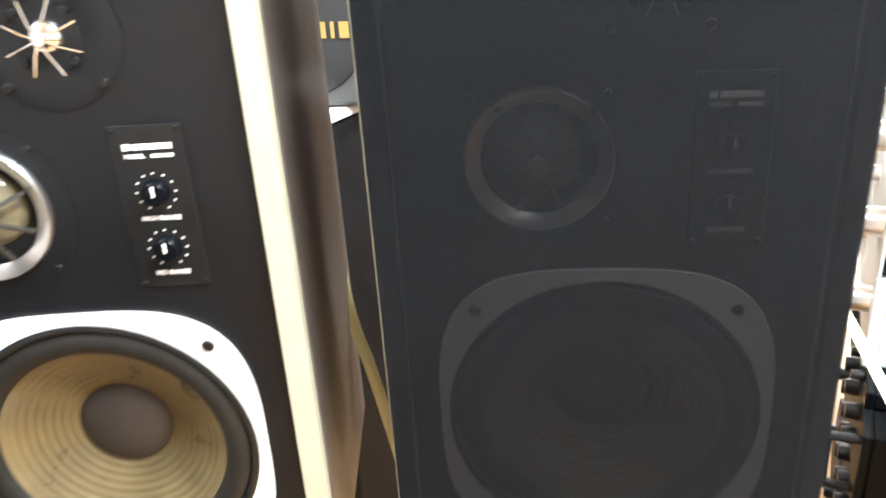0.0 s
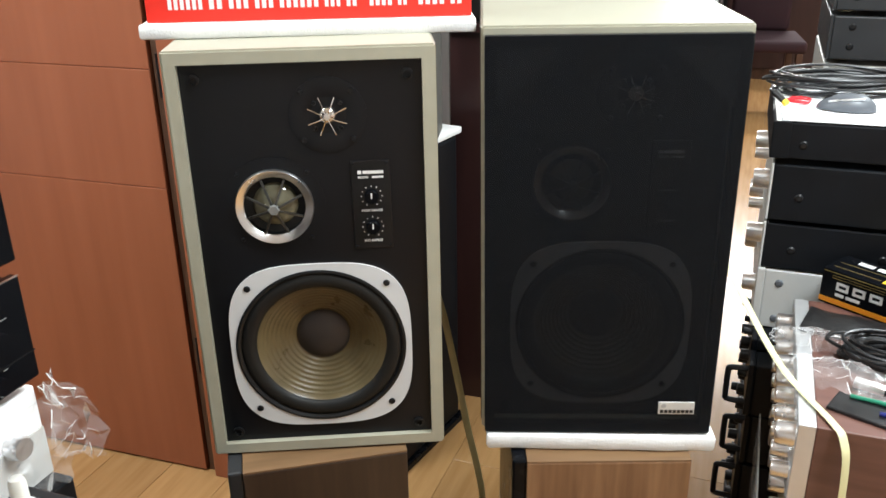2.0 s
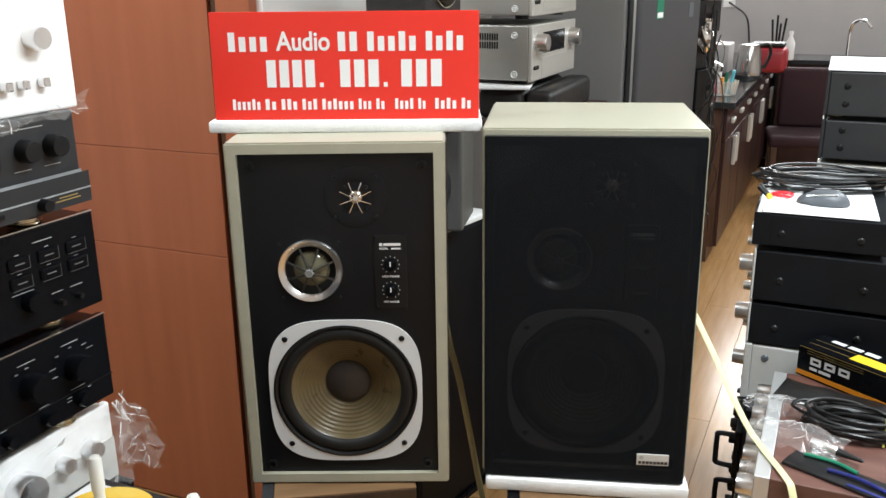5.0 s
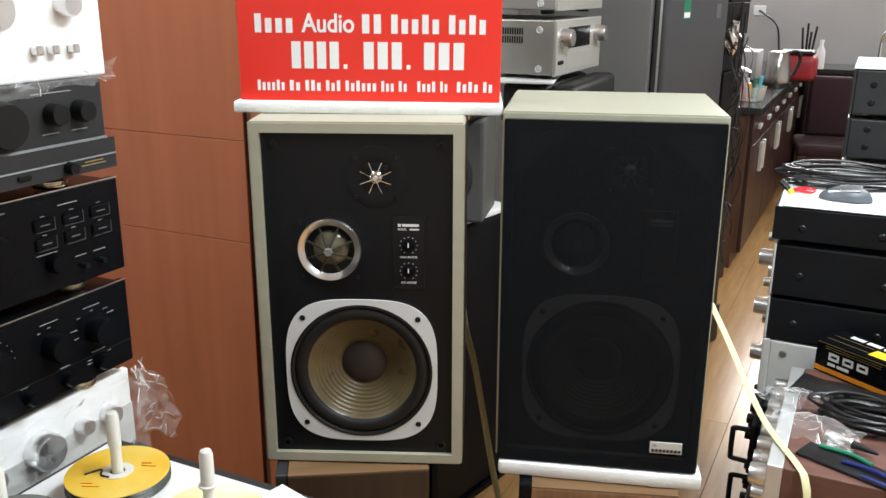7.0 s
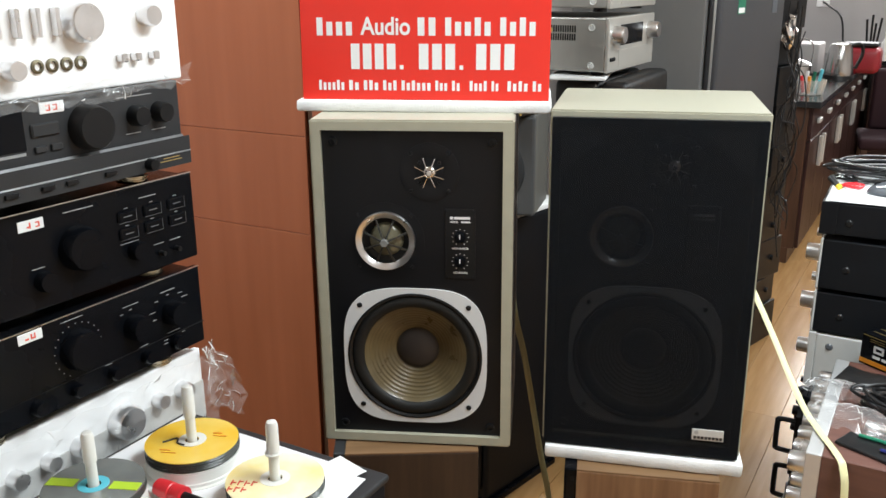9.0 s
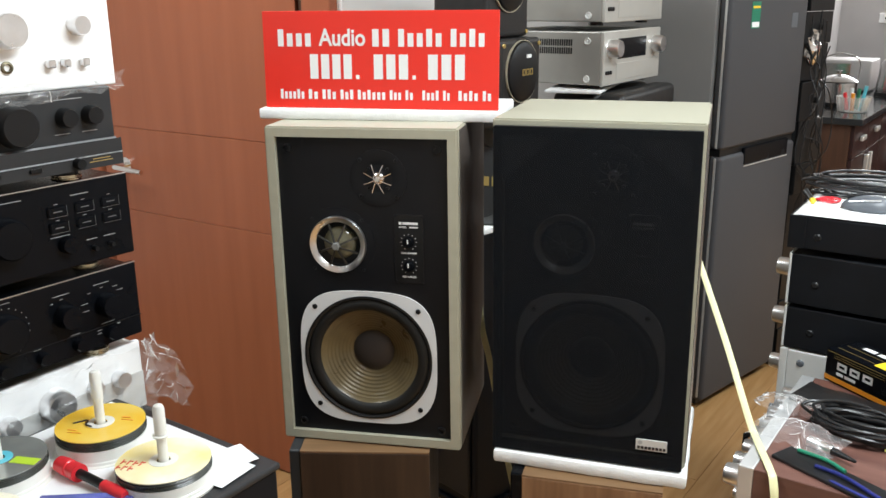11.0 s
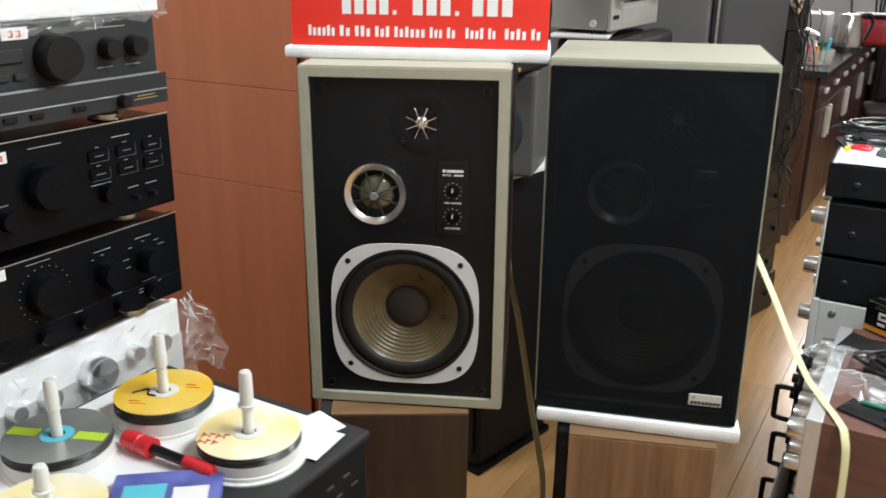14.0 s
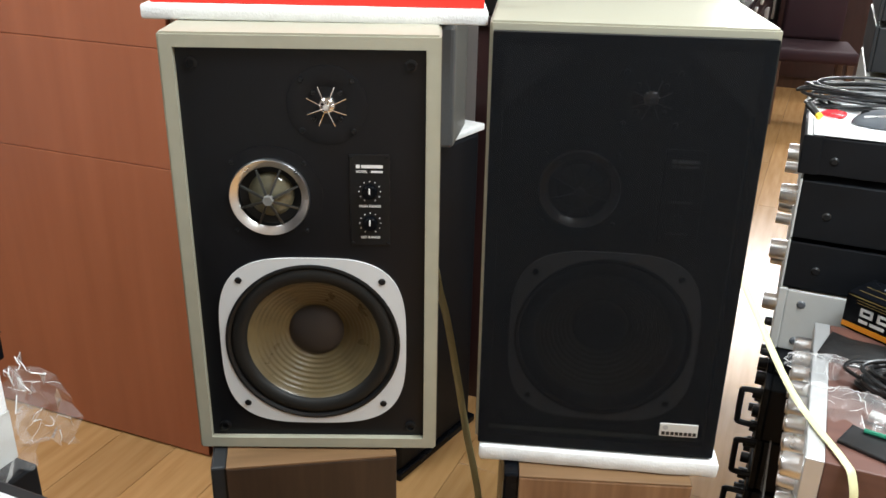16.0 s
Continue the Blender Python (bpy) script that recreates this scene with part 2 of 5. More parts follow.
def lathe(bm, profile, m=None, seg=32):
    """Turns (r, h) pairs about the local z axis."""
    m = m or Matrix()
    rings = []
    for r, h in profile:
        if r < 1e-5:
            rings.append([bm.verts.new(m @ Vector((0, 0, h)))])
        else:
            rings.append([bm.verts.new(m @ Vector((r * math.cos(2 * math.pi * i / seg), r * math.sin(2 * math.pi * i / seg), h))) for i in range(seg)])
    for p, q in zip(rings, rings[1:]):
        for i in range(seg):
            j = (i + 1) % seg
            if len(p) == 1 and len(q) > 1:
                bm.faces.new((p[0], q[i], q[j]))
            elif len(q) == 1 and len(p) > 1:
                bm.faces.new((p[i], p[j], q[0]))
            elif len(p) > 1:
                bm.faces.new((p[i], p[j], q[j], q[i]))
    return bm


def tube(bm, points, r, seg=8, flat=None):
    """A round or flat strip along points. flat: (half width vector length, half thickness)."""
    pts = [Vector(p) for p in points]
    rings = []
    side = None
    for i, p in enumerate(pts):
        d = (pts[min(i + 1, len(pts) - 1)] - pts[max(i - 1, 0)]).normalized()
        if side is None:
            side = d.cross(Vector((0, 0, 1)) if abs(d.z) < 0.95 else Vector((1, 0, 0))).normalized()
        side = (side - d * side.dot(d)).normalized()
        up = d.cross(side)
        a, b = flat if flat else (r, r)
        rings.append([bm.verts.new(p + side * a * math.cos(2 * math.pi * k / seg) + up * b * math.sin(2 * math.pi * k / seg)) for k in range(seg)])
    for p, q in zip(rings, rings[1:]):
        for k in range(seg):
            bm.faces.new((p[k], p[(k + 1) % seg], q[(k + 1) % seg], q[k]))
    bm.faces.new(rings[0])
    bm.faces.new(rings[-1])
    return bm


def curve(points, n=8):
    """A smooth line through points."""
    p = [Vector(v) for v in points]
    p = [2 * p[0] - p[1], *p, 2 * p[-1] - p[-2]]
    out = []
    for i in range(1, len(p) - 2):
        for k in range(n):
            t = k / n
            out.append(0.5 * (2 * p[i] + (p[i + 1] - p[i - 1]) * t + (2 * p[i - 1] - 5 * p[i] + 4 * p[i + 1] - p[i + 2]) * t * t
                              + (3 * p[i] - p[i - 1] - 3 * p[i + 1] + p[i + 2]) * t ** 3))
    return [*out, p[-2]]


def outline(bm, outer, y0, y1, hole=None, m=None):
    """A plate in the local xz plane with this outline, from y0 to y1, with an optional hole of as many points."""
    m = m or Matrix()
    mk = lambda pts, y: [bm.verts.new(m @ Vector((x, y, z))) for x, z in pts]
    a, b = mk(outer, y0), mk(outer, y1)
    n = len(outer)
    if hole:
        c, d = mk(hole, y0), mk(hole, y1)
    for i in range(n):
        j = (i + 1) % n
        bm.faces.new((a[i], b[i], b[j], a[j]))
        if hole:
            bm.faces.new((c[i], c[j], d[j], d[i]))
            bm.faces.new((a[i], a[j], c[j], c[i]))
            bm.faces.new((b[i], d[i], d[j], b[j]))
    if not hole:
        bm.faces.new(a)
        bm.faces.new(b)
    return bm


def part(name, bm, mat, parent=None, label="", smooth=False):
    bmesh.ops.recalc_face_normals(bm, faces=bm.faces)
    me = bpy.data.meshes.new(name)
    bm.to_mesh(me)
    bm.free()
    me.materials.append(M[mat] if isinstance(mat, str) else mat)
    if smooth:
        for p in me.polygons:
            p.use_smooth = True
        me.set_sharp_from_angle(angle=radians(35))
    ob = new(name, me)
    if parent:
        ob.parent = parent
    return tagged(ob, label)


def bare(name, mesh, parent, m):
    ob = new(name, mesh)
    ob.parent, ob.matrix_basis = parent, m
    return ob


def thing(name, m, label, category, group="", kind=""):
    e = new(name)
    e.empty_display_size = 0.05
    e.matrix_basis = m
    return tagged(e, label, category, group, kind)


def B():
    return bmesh.new()


FRONT = Matrix.Rotation(radians(90), 4, "X")       # turns a lathe's axis to face -y


def at(x, y, z, facing=True):
    return Matrix.Translation((x, y, z)) @ (FRONT if facing else Matrix())


def lettering(name, words, size, m, mat, parent, depth=0.0003):
    """Words in the built-in font, as a mesh, centred, upright in the local xz plane, facing -y."""
    data = bpy.data.curves.new(name, "FONT")
    data.body, data.size, data.extrude, data.align_x, data.align_y = words, size, depth, "CENTER", "CENTER"
    data.offset = size * 0.02
    tmp = bpy.data.objects.new(name, data)
    me = bpy.data.meshes.new_from_object(tmp)
    bpy.data.objects.remove(tmp)
    me.transform(m @ FRONT)
    me.materials.append(M[mat])
    ob = new(name, me)
    ob.parent = parent
    return ob


def bars(name, rows, mat, parent, y=0.0, thick=0.0008, m=None, label=""):
    """Plain bars (x0, x1, z0, z1) on a front."""
    if name in ("print_bars", "label_bars", "small_bars", "name_bars", "line", "badge_bars"):
        name = name[:-1] if name.endswith("s") else name
        for x0, x1, z0, z1 in rows:
            part(name, box(B(), x0, x1, y - thick, y + thick * 0.2, z0, z1, turn=m), mat, parent, label)
        return
    bm = B()
    for x0, x1, z0, z1 in rows:
        box(bm, x0, x1, y - thick, y + thick * 0.2, z0, z1, turn=m)
    part(name, bm, mat, parent, label)


# ---- room ----
def structure(name, bm, mat, label, category):
    ob = part(name, bm, mat, None, label)
    ob.matrix_basis = ROOM
    return tagged(ob, category=category, kind="structure")


floor = structure("floor", box(B(), -3.4, 3.6, -3.0, 7.3, -0.06, -0.006), "joint", "honey-coloured laminate plank floor with thin joints", "floor")
structure("ceiling", box(B(), -3.5, 3.7, -3.1, 7.4, 2.7, 2.8), "ceiling", "plain white painted ceiling of the shop", "ceiling")
structure("wall_back", box(B(), -1.1, 3.7, 7.3, 7.4, 0, 2.7), "kitchen_wall", "grey wall behind the kitchen worktop", "wall")
structure("wall_right", box(B(), 3.6, 3.7, -3.0, 7.3, 0, 2.7), "wall", "plain white painted wall", "wall")
structure("wall_front", box(B(), -3.5, 3.7, -3.1, -3.0, 0, 2.7), "wall", "plain white painted wall", "wall")
structure("wall_left", box(B(), -3.5, -3.4, -3.0, 1.05, 0, 2.7), "wall", "plain white painted wall", "wall")
structure("wall_side", box(B(), -1.22, -1.1, 1.05, 2.9, 0, 2.7), "wall", "white painted wall beside the door", "wall")
structure("wall_kitchen_side", box(B(), -1.22, -1.1, 2.9, 7.4, 0, 2.7), "kitchen_wall", "grey wall along the kitchen worktop", "wall")
bm = B()
box(bm, -3.5, -2.26, 1.05, 1.17, 0, 2.7)
box(bm, -2.26, -1.22, 1.05, 1.17, 2.1, 2.7)
structure("wall_door", bm, "wall", "white painted wall with a doorway", "wall")

# closed door with grooves, lever handle, hinges and casing; its right-hand lower corner is the local origin
DOOR = pose(-0.728, 1.445, 0, 0, 0, -22)
door = thing("door_1", DOOR, "closed cherry-brown veneered wooden door with pressed grooves", "door", kind="structure")
bm = B()
levels = (0.006, 0.825, 1.112, 2.05)
for z0, z1 in zip(levels, levels[1:]):
    box(bm, -0.92, 0, 0.0, 0.018, z0 + 0.0008, z1 - 0.0008, 0.0012, seg=1)
box(bm, -0.92, 0, 0.0030, 0.04, 0.006, 2.05)
part("door_leaf", bm, "door", door)
bm = B()
lathe(bm, ((0, 0.008), (0.026, 0.008), (0.026, 0), (0, 0)), at(-0.800, 0, 0.985), 20)
tube(bm, curve(((-0.800, 0.0, 0.985), (-0.800, -0.05, 0.985), (-0.785, -0.06, 0.985), (-0.735, -0.064, 0.984), (-0.655, -0.062, 0.980)), 5), 0.009, 10)
part("door_handle", bm, "chrome", door, "polished steel lever handle", True)
for z in (0.32, 1.05, 1.78):
    bm = B()
    lathe(bm, ((0, 0), (0.007, 0), (0.007, 0.1), (0, 0.1)), Matrix.Translation((0.026, 0.004, z)), 10)
    part("hinge", bm, "black_metal", door, "steel butt hinge", True)
trim = thing("door_trim", DOOR, "dark brown wooden casing of the door", "door casing", kind="structure")
part("jamb", box(B(), 0.003, 0.034, 0.012, 0.12, 0, 2.08, 0.002), "dark_wood", trim)
part("casing", box(B(), 0.034, 0.135, -0.012, 0.12, 0, 2.16, 0.004), "door", trim)
part("casing", box(B(), -1.03, -0.94, -0.012, 0.12, 0, 2.16, 0.004), "door", trim)
part("casing", box(B(), -0.94, 0.034, -0.012, 0.12, 2.06, 2.16, 0.004), "door", trim)
# ---- the two loudspeakers ----
def rounded(hx, hz, r, n=8, power=None):
    """Outline of a rectangle with round corners, centred."""
    pts = []
    for cx, cz, a0 in ((hx - r, hz - r, 0), (-hx + r, hz - r, 90), (-hx + r, -hz + r, 180), (hx - r, -hz + r, 270)):
        for k in range(n):
            a = radians(a0 + 90 * k / (n - 1))
            pts.append((cx + r * math.cos(a), cz + r * math.sin(a)))
    return pts


def screw(parent, x, y, z, r=0.004, mat="black", h=0.003):
    bm = lathe(B(), ((0, h), (r * 0.75, h), (r, h * 0.4), (r, 0)), at(x, y, z), 10)
    return part("screw", bm, mat, parent, smooth=True)


W, H, D = 0.38, 0.664, 0.32


def loudspeaker(m, label):
    s = thing("loudspeaker", m, label, "loudspeaker", "pair of three-way loudspeakers")
    bm = B()
    t = 0.02
    outline(bm, [(-W / 2, 0), (W / 2, 0), (W / 2, H), (-W / 2, H)], 0, D, [(-W / 2 + t, t), (W / 2 - t, t), (W / 2 - t, H - t), (-W / 2 + t, H - t)])
    edges = [e for e in bm.edges if all(abs(abs(v.co.x) - W / 2) < 1e-4 and (v.co.z < 1e-4 or v.co.z > H - 1e-4) for v in e.verts) or all(abs(v.co.y) < 1e-4 and (abs(abs(v.co.x) - W / 2) < 1e-4) for v in e.verts)]
    bmesh.ops.bevel(bm, geom=edges, offset=0.003, segments=2, affect="EDGES")
    box(bm, -W / 2 + t, W / 2 - t, D - 0.015, D - 0.001, t, H - t)
    part("cabinet", bm, "vinyl", s, "greige vinyl-clad cabinet", True)
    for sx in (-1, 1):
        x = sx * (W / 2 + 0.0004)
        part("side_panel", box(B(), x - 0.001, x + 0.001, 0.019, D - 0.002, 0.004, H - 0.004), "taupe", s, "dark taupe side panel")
    # baffle with openings for the drivers
    wx, wz, mx, mz, tx, tz = -0.0015, 0.1902, -0.054, 0.430, 0.033, 0.565
    bm = B()
    hx = W / 2 - t - 0.0005
    loops = [[(-hx, t + 0.0005), (hx, t + 0.0005), (hx, H - t - 0.0005), (-hx, H - t - 0.0005)]]
    for cx, cz, r in ((mx, mz, 0.052), (wx, wz, 0.131)):
        loops.append([(cx + r * math.cos(2 * math.pi * k / 48), cz + r * math.sin(2 * math.pi * k / 48)) for k in range(48)])
    edges = []
    for loop in loops:
        vs = [bm.verts.new((x, 0.010, z)) for x, z in loop]
        edges += [bm.edges.new((vs[k], vs[(k + 1) % len(vs)])) for k in range(len(vs))]
    bmesh.ops.triangle_fill(bm, use_beauty=True, edges=edges)
    out = bmesh.ops.extrude_face_region(bm, geom=list(bm.faces))
    bmesh.ops.translate(bm, verts=[v for v in out["geom"] if isinstance(v, bmesh.types.BMVert)], vec=(0, 0.006, 0))
    part("baffle", bm, "baffle", s, "satin black front baffle")
    for x in (-0.149, 0.149):
        for z in (0.038, 0.621):
            bm = lathe(B(), ((0.009, 0), (0.009, 0.0035), (0.0055, 0.0045), (0.005, -0.001), (0, -0.001)), at(x, 0.010, z), 18)
            part("grille_socket", bm, "black", s, smooth=True)
    # woofer
    bm = B()
    sq, ci = [], []
    for i in range(96):
        a = 2 * math.pi * i / 96
        c, q = math.cos(a), math.sin(a)
        r = (abs(c / 0.1430) ** 3.35 + abs(q / 0.1445) ** 3.35) ** (-1 / 3.35)
        sq.append((r * c, r * q))
        ci.append((0.134 * c, 0.134 * q))
    outline(bm, [(wx + 0.0006 + x, wz + z) for x, z in sq], 0.0065, 0.0100, [(wx + x, wz + z) for x, z in ci])
    frame_ob = part("woofer_frame", bm, "white_frame", s, "white squarish metal woofer frame", True)
    for sx in (-1, 1):
        for sz in (-1, 1):
            screw(frame_ob, wx + sx * 0.1075, 0.0065, wz + sz * 0.1075, 0.0055, "black", 0.002)
    wo = at(wx, 0.010, wz)
    part("basket_ring", lathe(B(), ((0.1345, 0), (0.1345, 0.005), (0.131, 0.006), (0.127, 0.003), (0.127, -0.004)), wo, 64), "black", s, "black basket rim", True)
    part("surround", lathe(B(), [(0.1160 + 0.0130 * math.cos(radians(a)), -0.004 + 0.009 * math.sin(radians(a))) for a in range(0, 181, 18)], wo, 64), "rubber", s, "dark rolled cone surround", True)
    prof = []
    for k in range(57):
        u = k / 56
        r = 0.1035 - u * (0.1035 - 0.043)
        y = -0.004 - 0.040 * u ** 0.85
        prof.append((r, y + (0.00045 * math.cos(u * 2 * math.pi * 9) if u > 0.12 else 0)))
    part("cone", lathe(B(), prof, wo, 64), "cone", s, "ribbed tan paper cone", True)
    part("dust_cap", lathe(B(), [(0.0445 * math.sin(radians(a)), -0.046 + 0.016 * math.cos(radians(a))) for a in range(90, -1, -9)], wo, 48), "dust_cap", s, "dark brown dust cap", True)
    # midrange
    mi = at(mx, 0.010, mz)
    ring = part("midrange_ring", lathe(B(), ((0.058, 0), (0.058, 0.005), (0.0567, 0.0072), (0.047, 0.0022), (0.0455, 0.0005), (0.0455, -0.014), (0.0, -0.016)), mi, 64), "silver", s, "polished aluminium ring", True)
    part("midrange_well", lathe(B(), ((0.0453, 0.000), (0.0448, -0.010), (0.030, -0.013), (0, -0.0135)), mi, 48), "black", s, smooth=True)
    part("midrange_dome", lathe(B(), [(0.034 * math.sin(radians(a)), -0.012 + 0.016 * math.cos(radians(a))) for a in range(90, -1, -9)], mi, 48), "dome", s, "shiny amber dome", True)
    for k in range(8):
        bm = box(B(), 0.006, 0.0475, -0.0017, 0.0017, -0.003, 0.001, 0.0006, turn=mi @ Matrix.Rotation(radians(45 * k + 22.5), 4, "Z") @ Matrix.Translation((0, 0, 0.0185)) @ Matrix.Rotation(radians(19), 4, "Y"))
        part("fin", bm, "fin", ring)
    part("phase_plug", lathe(B(), ((0, 0.0205), (0.0070, 0.0205), (0.0085, 0.0190), (0.0085, 0.0110), (0, 0.0110)), mi, 6), "plug", ring, "dull grey six-sided centre plug")
    for sx, sz in ((-1, 1), (1, 1), (-1, -1), (1, -1)):
        screw(s, mx + sx * 0.051, 0.010, mz + sz * 0.051, 0.0035)
    part("midrange_plate", lathe(B(), ((0.076, 0), (0.076, 0.0008), (0.0585, 0.0012), (0.0585, 0)), mi, 64), "baffle", s, smooth=True)
    # tweeter
    tw = at(tx, 0.010, tz)
    plate = part("tweeter_plate", lathe(B(), ((0.0560, 0), (0.0560, 0.0012), (0.0545, 0.0015), (0.030, 0.0015), (0.018, -0.004), (0, -0.005)), tw, 64), "baffle", s, "round black tweeter plate", True)
    part("tweeter_dome", lathe(B(), [(0.0135 * math.sin(radians(a)), -0.002 + 0.011 * math.cos(radians(a))) for a in range(90, -1, -9)], tw, 32), "chrome", plate, "bright metal dome", True)
    for k in range(8):
        a = radians(45 * k + 22.5)
        c, q = math.cos(a), math.sin(a)
        p = [tw @ Vector((r * c, r * q, h)) for r, h in ((0.004, 0.0135), (0.012, 0.0135), (0.0295, 0.008))]
        part("spoke", tube(B(), p, 0.00085, 6), "chrome", plate, smooth=True)
    part("hub", lathe(B(), ((0, 0.0155), (0.004, 0.015), (0.0045, 0.012), (0.0045, 0.006)), tw, 14), "silver", plate, smooth=True)
    for sx in (-1, 1):
        for sz in (-1, 1):
            screw(plate, tx + sx * 0.0355, 0.0088, tz + sz * 0.0355, 0.0042)
            screw(plate, tx + sx * 0.0185, 0.0088, tz + sz * 0.0185, 0.0036)
    # level controls
    bm = box(B(), 0.061, 0.119, 0.0075, 0.010, 0.3565, 0.4955, 0.001)
    pan = part("control_panel", bm, "black", s, "black level control plate")
    bars("name_bars", ((0.071, 0.0765, 0.4755, 0.4807), (0.0785, 0.109, 0.4757, 0.4803)), "white_print", pan, 0.0075)
    bars("model_bars", ((0.092, 0.109, 0.4690, 0.4717),), "white_print", pan, 0.0075)
    lettering("model_word", "MODEL", 0.0048, Matrix.Translation((0.079, 0.0072, 0.4703)), "white_print", pan)
    for kz, word in ((0.4405, "HIGH RANGE"), (0.3920, "MID RANGE")):
        k = part("knob", lathe(B(), ((0, 0.009), (0.009, 0.009), (0.0105, 0.007), (0.0110, 0)), at(0.090, 0.0075, kz), 28), "gloss_black", pan, "round black level knob", True)
        part("pointer", box(B(), 0.0890, 0.0910, -0.0025, -0.0015, kz - 0.001, kz + 0.0075), "white_print", k)
        bm = B()
        for i in range(11):
            a = radians(-150 + 30 * i)
            r = 0.0155
            lathe(bm, ((0, 0.0004), (0.0009, 0.0004), (0.0009, 0)), at(0.090 + r * math.sin(a), 0.0075, kz + r * math.cos(a)), 8)
        part("scale_dots", bm, "white_print", pan)
        lettering("caption", word, 0.0052, Matrix.Translation((0.090, 0.0072, kz - 0.0225)), "white_print", pan)
    for x in (0.065, 0.115):
        for z in (0.3605, 0.4915):
            screw(pan, x, 0.0075, z, 0.0022, "black_metal", 0.0012)
    return s


SPEAKER_A = pose(-0.310, 0.635, 0.6288, 0, -0.3, 0)
SPEAKER_B = pose(0.1330, 0.622, 0.651, 0, -0.3, -6.5)
loudspeaker(SPEAKER_A, "open three-way loudspeaker in greige cabinet, tan cone in white frame")
covered = loudspeaker(SPEAKER_B, "greige loudspeaker with its black cloth grille on, beside the open one")
bm = B()
gx, gz0, gz1 = 0.1845, 0.003, H - 0.012
outline(bm, [(-gx, gz0), (gx, gz0), (gx, gz1), (-gx, gz1)], -0.014, -0.001, [(-gx + 0.016, gz0 + 0.016), (gx - 0.016, gz0 + 0.016), (gx - 0.016, gz1 - 0.016), (-gx + 0.016, gz1 - 0.016)])
gf = part("grille_frame", bm, "black", covered, "black grille frame")
for sx in (-1, 1):
    bm = outline(B(), [(sx * (gx - 0.0155), gz1 - 0.0155), (sx * (gx - 0.115), gz1 - 0.0155), (sx * (gx - 0.0155), gz1 - 0.105)], -0.012, -0.004)
    part("gusset", bm, "gusset", gf, "grey corner gusset")
bm = B()
outline(bm, rounded(gx + 0.0005, (gz1 - gz0) / 2 + 0.0005, 0.004, 5), -0.0165, -0.0150, m=Matrix.Translation((0, 0, (gz0 + gz1) / 2)))
cloth = part("grille_cloth", bm, "cloth", covered, "fine black see-through grille cloth")
badge = part("badge", box(B(), 0.098, 0.156, -0.0195, -0.0166, 0.041, 0.0635, 0.0006), "satin", covered, "small silver name badge")
bars("badge_bars", [(0.101 + 0.0068 * i, 0.1063 + 0.0068 * i, 0.0435, 0.0495) for i in range(8)], "black", badge, -0.0195, 0.0004)
part("badge_mark", lathe(B(), ((0, 0.0004), (0.0042, 0.0004), (0.0042, 0)), at(0.106, -0.0195, 0.0570), 14), "grey_print", badge)


# ---- foam and sign ----
def slab(name, x0, x1, y0, y1, z0, z1, mat, label, category, m=None, bevel=0.004, rough=0.0012):
    bm = box(B(), x0, x1, y0, y1, z0, z1, bevel)
    bmesh.ops.subdivide_edges(bm, edges=[e for e in bm.edges if e.calc_length() > 0.1], cuts=14, use_grid_fill=True)
    for v in bm.verts:
        v.co += Vector((noise.noise(v.co * 18), noise.noise(v.co * 18 + Vector((7, 3, 1))), 0.4 * noise.noise(v.co * 25))) * rough
    ob = part(name, bm, mat, None, label, True)
    ob.matrix_basis = m or Matrix()
    return tagged(ob, category=category)


slab("foam_board", -0.550, -0.056, 0.728, 0.955, 1.2925, 1.3140, "foam", "white polystyrene strip lying across the open loudspeaker", "foam board")
slab("foam_board", -0.182, 0.196, -0.010, 0.31, 0.6225, 0.6500, "foam", "white polystyrene sheet under the covered loudspeaker", "foam board", pose(0.1315, 0.607, 0, 0, 0, -6.5), 0.006, 0.003)
sign = thing("shop_sign", pose(-0.301, 0.745, 1.3145, -2.0), "bright red shop sign with white lettering standing on foam", "sign")
part("panel", box(B(), -0.239, 0.239, 0, 0.005, 0, 0.1895, 0.001), "red_sign", sign)


def word_bars(name, spans, z0, z1, pitch, tall=False, fill=0.62):
    """A word becomes a row of upright bars, one for each letter."""
    rng = random.Random(7)
    for a, b in spans:
        n = max(1, round((b - a) / pitch))
        w = (b - a) / n
        for i in range(n):
            x = a + i * w + (1 - fill) / 2 * w
            bars(name, ((x, x + fill * w, z0, z0 + (z1 - z0) * (1.0 if i == 0 or tall else rng.choice((0.76, 0.76, 1.0)))),), "white_print", sign, 0.0, 0.0006)


word_bars("name_bar", ((-0.211, -0.135), (-0.016, 0.026), (0.037, 0.130), (0.141, 0.214)), 0.121, 0.1545, 0.0205)
heading = lettering("heading", "Audio", 0.046, Matrix.Translation((0, -0.0006, 0.1370)), "white_print", sign)
wide = max(v.co.x for v in heading.data.vertices) - min(v.co.x for v in heading.data.vertices)
heading.data.transform(Matrix.Translation((-0.0735, 0, 0)) @ Matrix.Diagonal((0.096 / wide, 1, 1, 1)))
word_bars("number_bar", ((-0.145, -0.052), (-0.0135, 0.063), (0.096, 0.176)), 0.058, 0.106, 0.0245, True, 0.72)
for x in (-0.047, 0.068):
    bars("number_dot", ((x, x + 0.007, 0.058, 0.066),), "white_print", sign, 0.0, 0.0006)
word_bars("small_bar", ((-0.208, -0.155), (-0.149, -0.126), (-0.120, -0.088), (-0.082, -0.052), (-0.046, 0.014), (0.020, 0.046), (0.052, 0.070),
                         (0.086, 0.122), (0.128, 0.144), (0.158, 0.200), (0.206, 0.226)), 0.018, 0.037, 0.0095)


